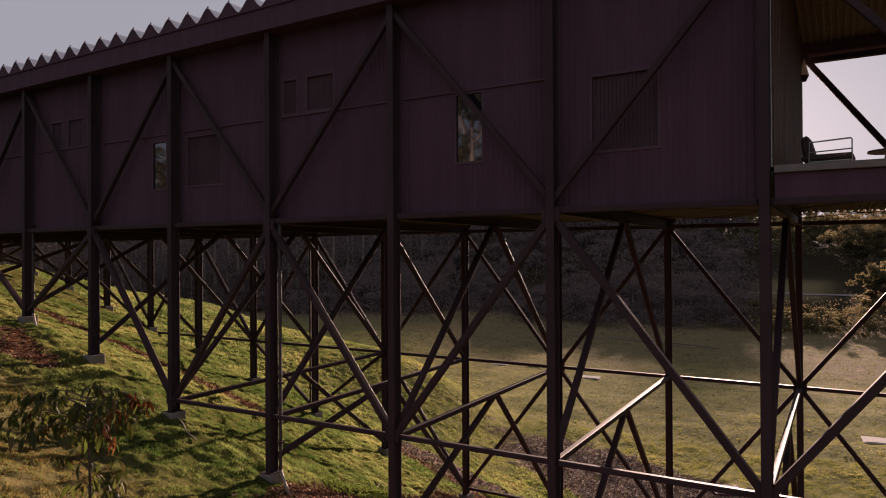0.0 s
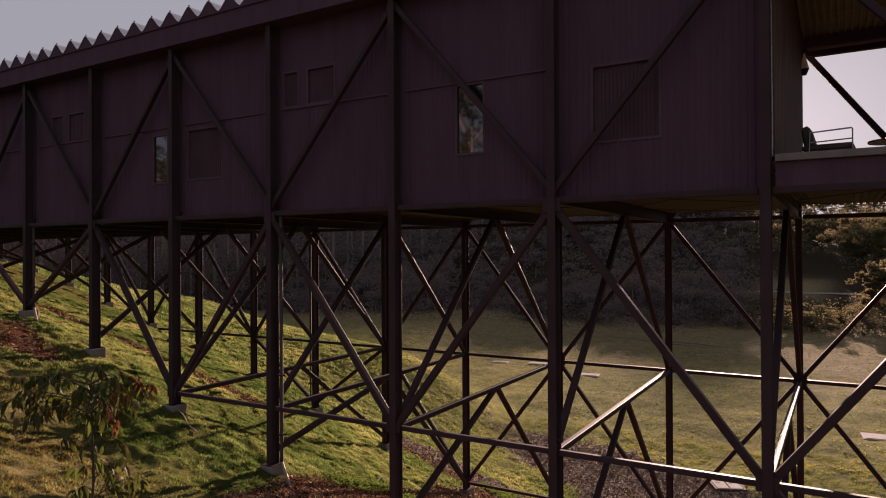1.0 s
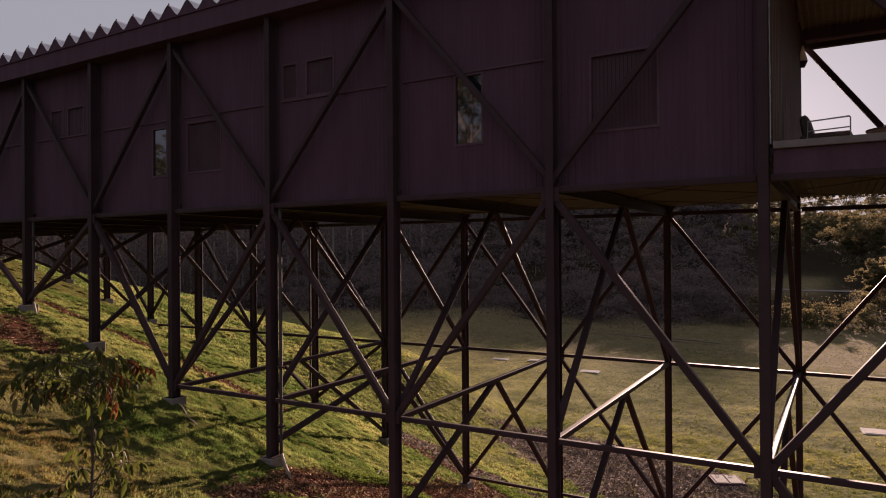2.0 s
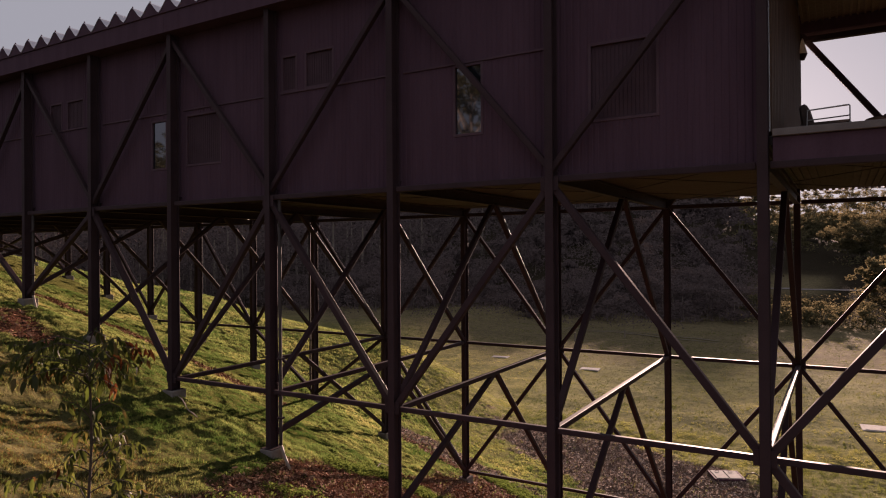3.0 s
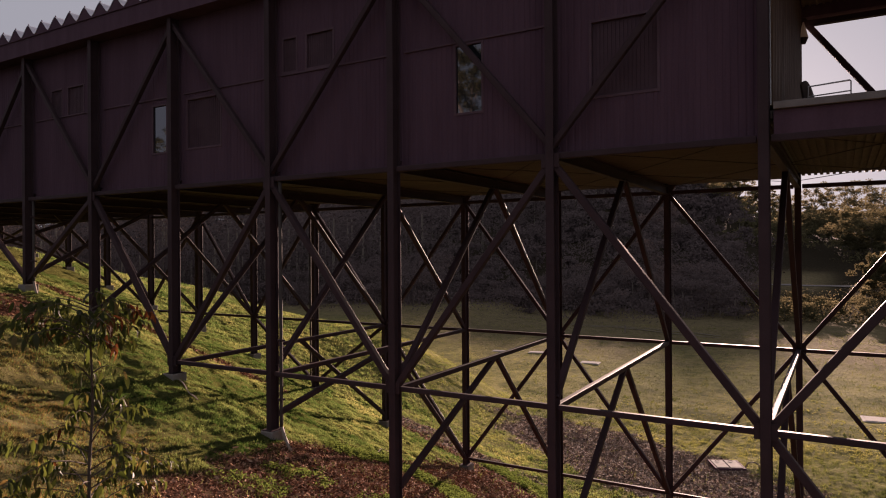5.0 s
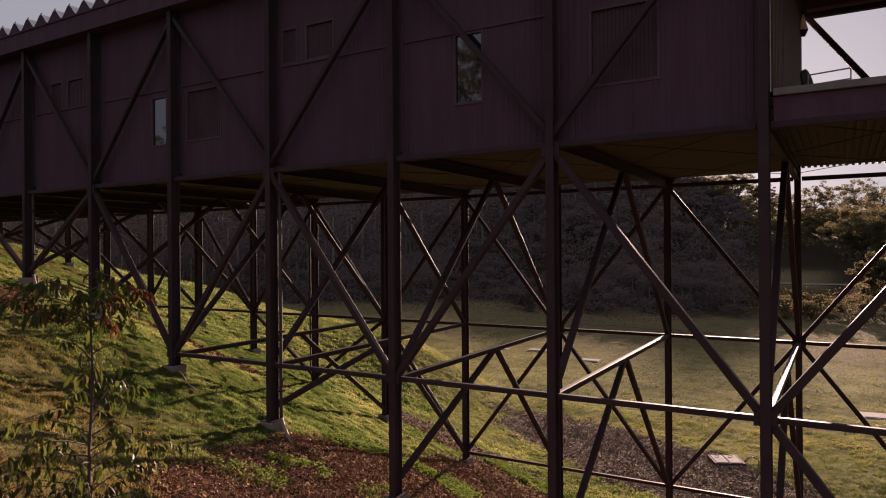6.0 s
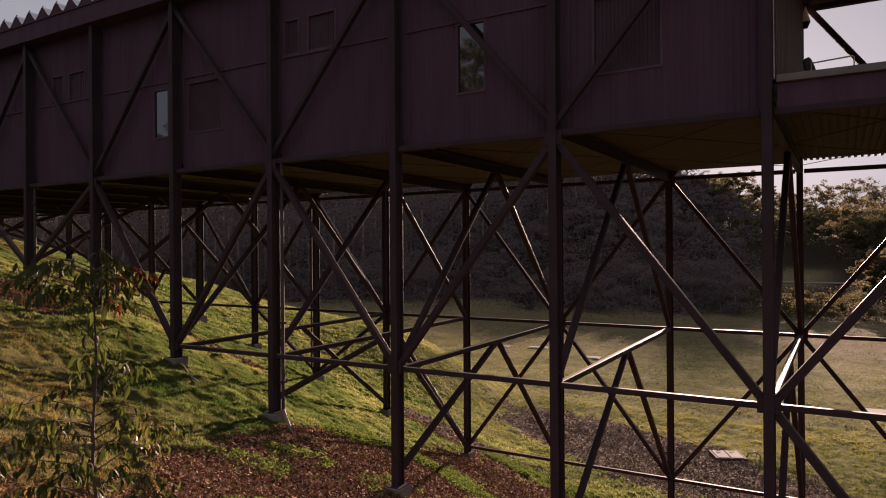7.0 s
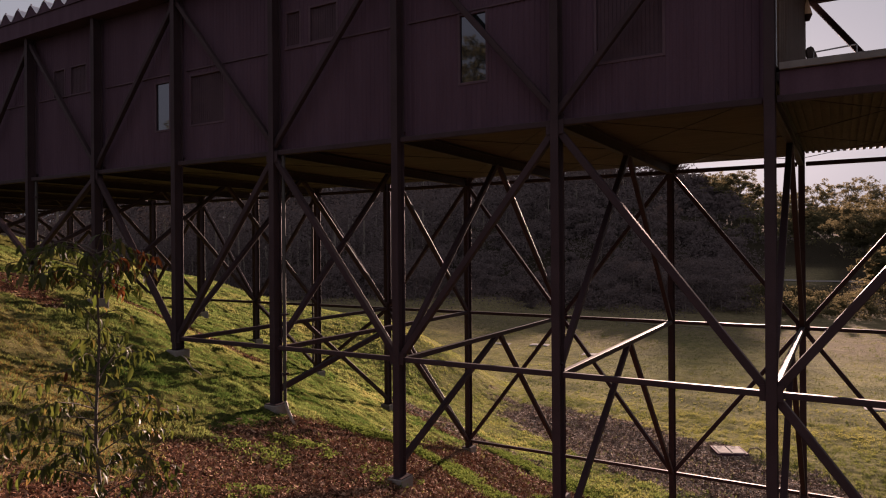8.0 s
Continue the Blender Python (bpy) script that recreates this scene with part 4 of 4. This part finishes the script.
# far woods
wv, near_v, trunks = [], [], bmesh.new()
wr = np.random.default_rng(11)
for count in range(1420):
    if count < 260:      # scrub along the edge of the field
        turn, dist = wr.uniform(-8, 72), wr.uniform(91, 114)
    elif count < 530:
        turn, dist = wr.uniform(-6 if count % 5 == 0 else 7, 75), wr.uniform(108, 190)
    elif count < 1050:
        turn, dist = wr.uniform(-8, 70), wr.uniform(180, 400)
    else:                # the crest
        turn, dist = wr.uniform(7, 60), wr.uniform(390, 470)
    x, y = polar(turn, dist)
    z = gz(x, y)
    h = wr.uniform(10, 20) * (1.35 if turn > 9.3 and dist > 300 else 1.0) if count >= 260 else (wr.uniform(8.4, 11.0) * (1.15 if turn < 10 else 1) if turn > 6.5 else wr.uniform(3.4, 5.2))
    if -60 < x < 45:
        h = min(h, VALLEY + ((0.146 + 0.028 * min(1.0, max(0.0, (turn - 10.4) / 2.5))) * (max(y, 0.92 * dist - 11) - 49) if dist > 115 else 0.152 * (y - 50) if turn < 31 else 0.188 * (y - 36)) - z - (0.0 if dist > 385 else wr.uniform(1.0, 3.5)) * (dist > 115))
        if turn < 7.5:
            h = min(h, (0.07 if turn > 4.5 else 0.055) * dist - 2 - z)
            if dist < 190 and turn < 6.5:
                h = min(h, wr.uniform(2.6, 5.5))
    if turn < 6.5:
        h *= wr.uniform(0.55, 1.0)
    if h < 2.5 or (1.0 < turn < 4.3 and 110 < dist < 150):
        continue
    if -0.5 < turn < 5.0 and dist <= 112:
        h = min(h, 3.4)
    r = h * wr.uniform(0.26, 0.40)
    tube([(x, y, z - 0.3), (x + wr.normal(0, 0.3), y, z + h * 0.7)], h * 0.018, 5, trunks, h * 0.008)
    many, size = (125, 0.27) if dist < 116 else ((62, 0.2 + 0.0026 * dist) if dist < 200 else (38, 0.35 + 0.003 * dist))
    # same woods, two leaf materials: brighter on the sunlit side, hazed on the hill
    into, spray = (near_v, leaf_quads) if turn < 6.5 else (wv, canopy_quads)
    for c in range(7):
        cc = (x + wr.normal(0, r * 0.5), y + wr.normal(0, r * 0.5), z + h * wr.uniform(0.12 if dist < 116 else 0.25, 0.92))
        into.append(spray(clump_points(cc, (r * 0.8, r * 0.8, h * 0.14), many, wr), size, wr))
    for c in range(0 if 0.6 < turn < 4.6 and 100 < dist < 175 else 2):   # scrub under the trees
        cc = (x + wr.normal(0, 4), y + wr.normal(0, 4), z + 1.0)
        into.append(spray(clump_points(cc, (5.5, 3.5, 1.8), many, wr), size, wr))
quad_object("far_woods", np.concatenate(wv), HAZED_WOODS, "dark wooded hillside and scrub across the valley, leaves tinted brown-grey for haze", "woods")
quad_object("valley_trees", np.concatenate(near_v), GUM, "olive gum scrub on the valley floor beyond the field, in brighter leaves to look sunlit", "trees")
ob = mesh_object("far_trunks", trunks, BARK)
tagged(ob, "pale trunks of the far wooded hillside", "tree trunks", kind="stuff")

# young tree in the foreground
SX, SY = 14.29, -6.85
SZ = gz(SX, SY)
sap = thing("sapling", "young broad-leaved tree with drooping leaves and red new growth", "sapling", at=(SX, SY, SZ))
sr = np.random.default_rng(3)
HS = -2.15 - SZ
spine = [(0.05 * math.sin(i * 0.9), 0.04 * math.cos(i * 1.1) - 0.04, HS * i / 9) for i in range(10)]
part("trunk", tube(spine, 0.024, 8, None, 0.007), SHRUBBARK, sap, smooth=True)


def leaf_mesh(name, mat, length, width, fold, droop_):
    bm = bmesh.new()
    rows = []
    for i in range(6):
        t_ = i / 5
        w = width * math.sin(math.pi * min(1, t_ * 0.93 + 0.05)) ** 0.8 * (1 - 0.25 * t_)
        zc = -droop_ * t_ * t_ * length
        rows.append([bm.verts.new((t_ * length, -w / 2, zc + fold * w)), bm.verts.new((t_ * length, 0, zc)), bm.verts.new((t_ * length, w / 2, zc + fold * w))])
    for r0, r1 in zip(rows, rows[1:]):
        bm.faces.new((r0[0], r1[0], r1[1], r0[1]))
        bm.faces.new((r0[1], r1[1], r1[2], r0[2]))
    me = bpy.data.meshes.new(name)
    for fc in bm.faces:
        fc.smooth = True
    bm.to_mesh(me)
    bm.free()
    me.materials.append(mat)
    return me


leaf_kinds = [leaf_mesh("leaf", SAPLEAF, 0.118, 0.050, 0.2, 0.5), leaf_mesh("leaf", SAPLEAF, 0.100, 0.044, 0.12, 0.8), leaf_mesh("leaf", SAPLEAF, 0.130, 0.052, 0.25, 0.3)]
red_kinds = [leaf_mesh("young_leaf", REDLEAF, 0.108, 0.046, 0.25, 0.6), leaf_mesh("young_leaf", REDLEAF, 0.088, 0.040, 0.2, 0.7)]
made, rest = 0, {"leaves": (bmesh.new(), SAPLEAF), "young_leaves": (bmesh.new(), REDLEAF)}
right = Vector((0.86, 0.51, 0))
# tiers of branches: share of the height from, to; reach in metres from, to; rise of the tip; count; leaves on each
TIERS = ((0.12, 0.30, 0.55, 1.00, 0.05, 10, 20), (0.30, 0.47, 0.75, 1.20, 0.08, 13, 20), (0.48, 0.62, 0.30, 0.80, 0.16, 8, 11),
         (0.62, 0.84, 0.15, 0.42, 0.14, 8, 6), (0.84, 0.93, 0.45, 0.80, 0.12, 11, 18), (0.93, 1.0, 0.30, 0.72, 0.02, 10, 16))
turned = 0
for lo_t, hi_t, lo_r, hi_r, rise, count, nl in TIERS:
    for i in range(count):
        t_ = lo_t + (hi_t - lo_t) * (i + sr.random()) / count
        turned += 1
        a = turned * 2.39996 + sr.normal(0, 0.3)
        reach = sr.uniform(lo_r, hi_r)
        at = t_ * 9
        n0 = min(8, int(at))
        base = Vector(spine[n0]).lerp(Vector(spine[n0 + 1]), at - n0)
        end = base + Vector((math.cos(a) * reach, math.sin(a) * reach, sr.normal(rise, 0.09)))
        midp = base.lerp(end, 0.5) + Vector((sr.normal(0, 0.03), sr.normal(0, 0.03), 0.05 + 0.08 * reach))
        part("branch", tube([base, base.lerp(midp, 0.5) + Vector((0, 0, 0.02)), midp, end], 0.008, 5, None, 0.0025), SHRUBBARK, sap)
        red = t_ > 0.84 and (end - base).dot(right) > 0.36
        for j in range(nl):
            u = 0.28 + 0.74 * (j + sr.random()) / nl
            p = base.lerp(midp, u * 2) if u < 0.5 else midp.lerp(end, u * 2 - 1)
            old = sr.random() < (0.045 if t_ > 0.5 else 0.006)
            kinds = red_kinds if (red and u > 0.62 and sr.random() < 0.6) or old else leaf_kinds
            me = kinds[int(sr.integers(len(kinds)))]
            s = sr.uniform(0.7, 1.25)
            side = 1 if j % 2 else -1
            place = pose(p.x + sr.normal(0, 0.025), p.y + sr.normal(0, 0.025), p.z + sr.normal(0, 0.02), sr.normal(0, 30), sr.uniform(15, 80),
                         math.degrees(a) + side * sr.uniform(20, 95)) @ Matrix.Diagonal((s, s, s, 1))
            made += 1
            if made % 7 in (0, 2, 4, 6):
                bm = rest["young_leaves" if me in red_kinds else "leaves"][0]
                first = len(bm.verts)
                bm.from_mesh(me)
                bm.verts.ensure_lookup_table()
                bmesh.ops.transform(bm, matrix=place, verts=bm.verts[first:])
                continue
            lf = new(me.name.split(".")[0], me)
            lf.parent = sap
            lf.matrix_basis = place
# one low twig with a single red leaf
tip = Vector((-0.96, -0.29, -4.24 - SZ))
foot = Vector((0.0, -0.04, tip.z - 0.12))
part("branch", tube([foot, foot.lerp(tip, 0.5) + Vector((0, 0, 0.08)), tip], 0.007, 5, None, 0.003), SHRUBBARK, sap)
for s, u in ((1.0, 0.0), (0.7, 0.07)):
    lf = new("young_leaf", red_kinds[0])
    lf.parent = sap
    lf.matrix_basis = pose(tip.x + u, tip.y, tip.z, 20, 50, 120 + 900 * u) @ Matrix.Diagonal((s, s, s, 1))
for key, (bm, mat) in rest.items():
    tagged(part(key, bm, mat, sap, smooth=True), kind="stuff")
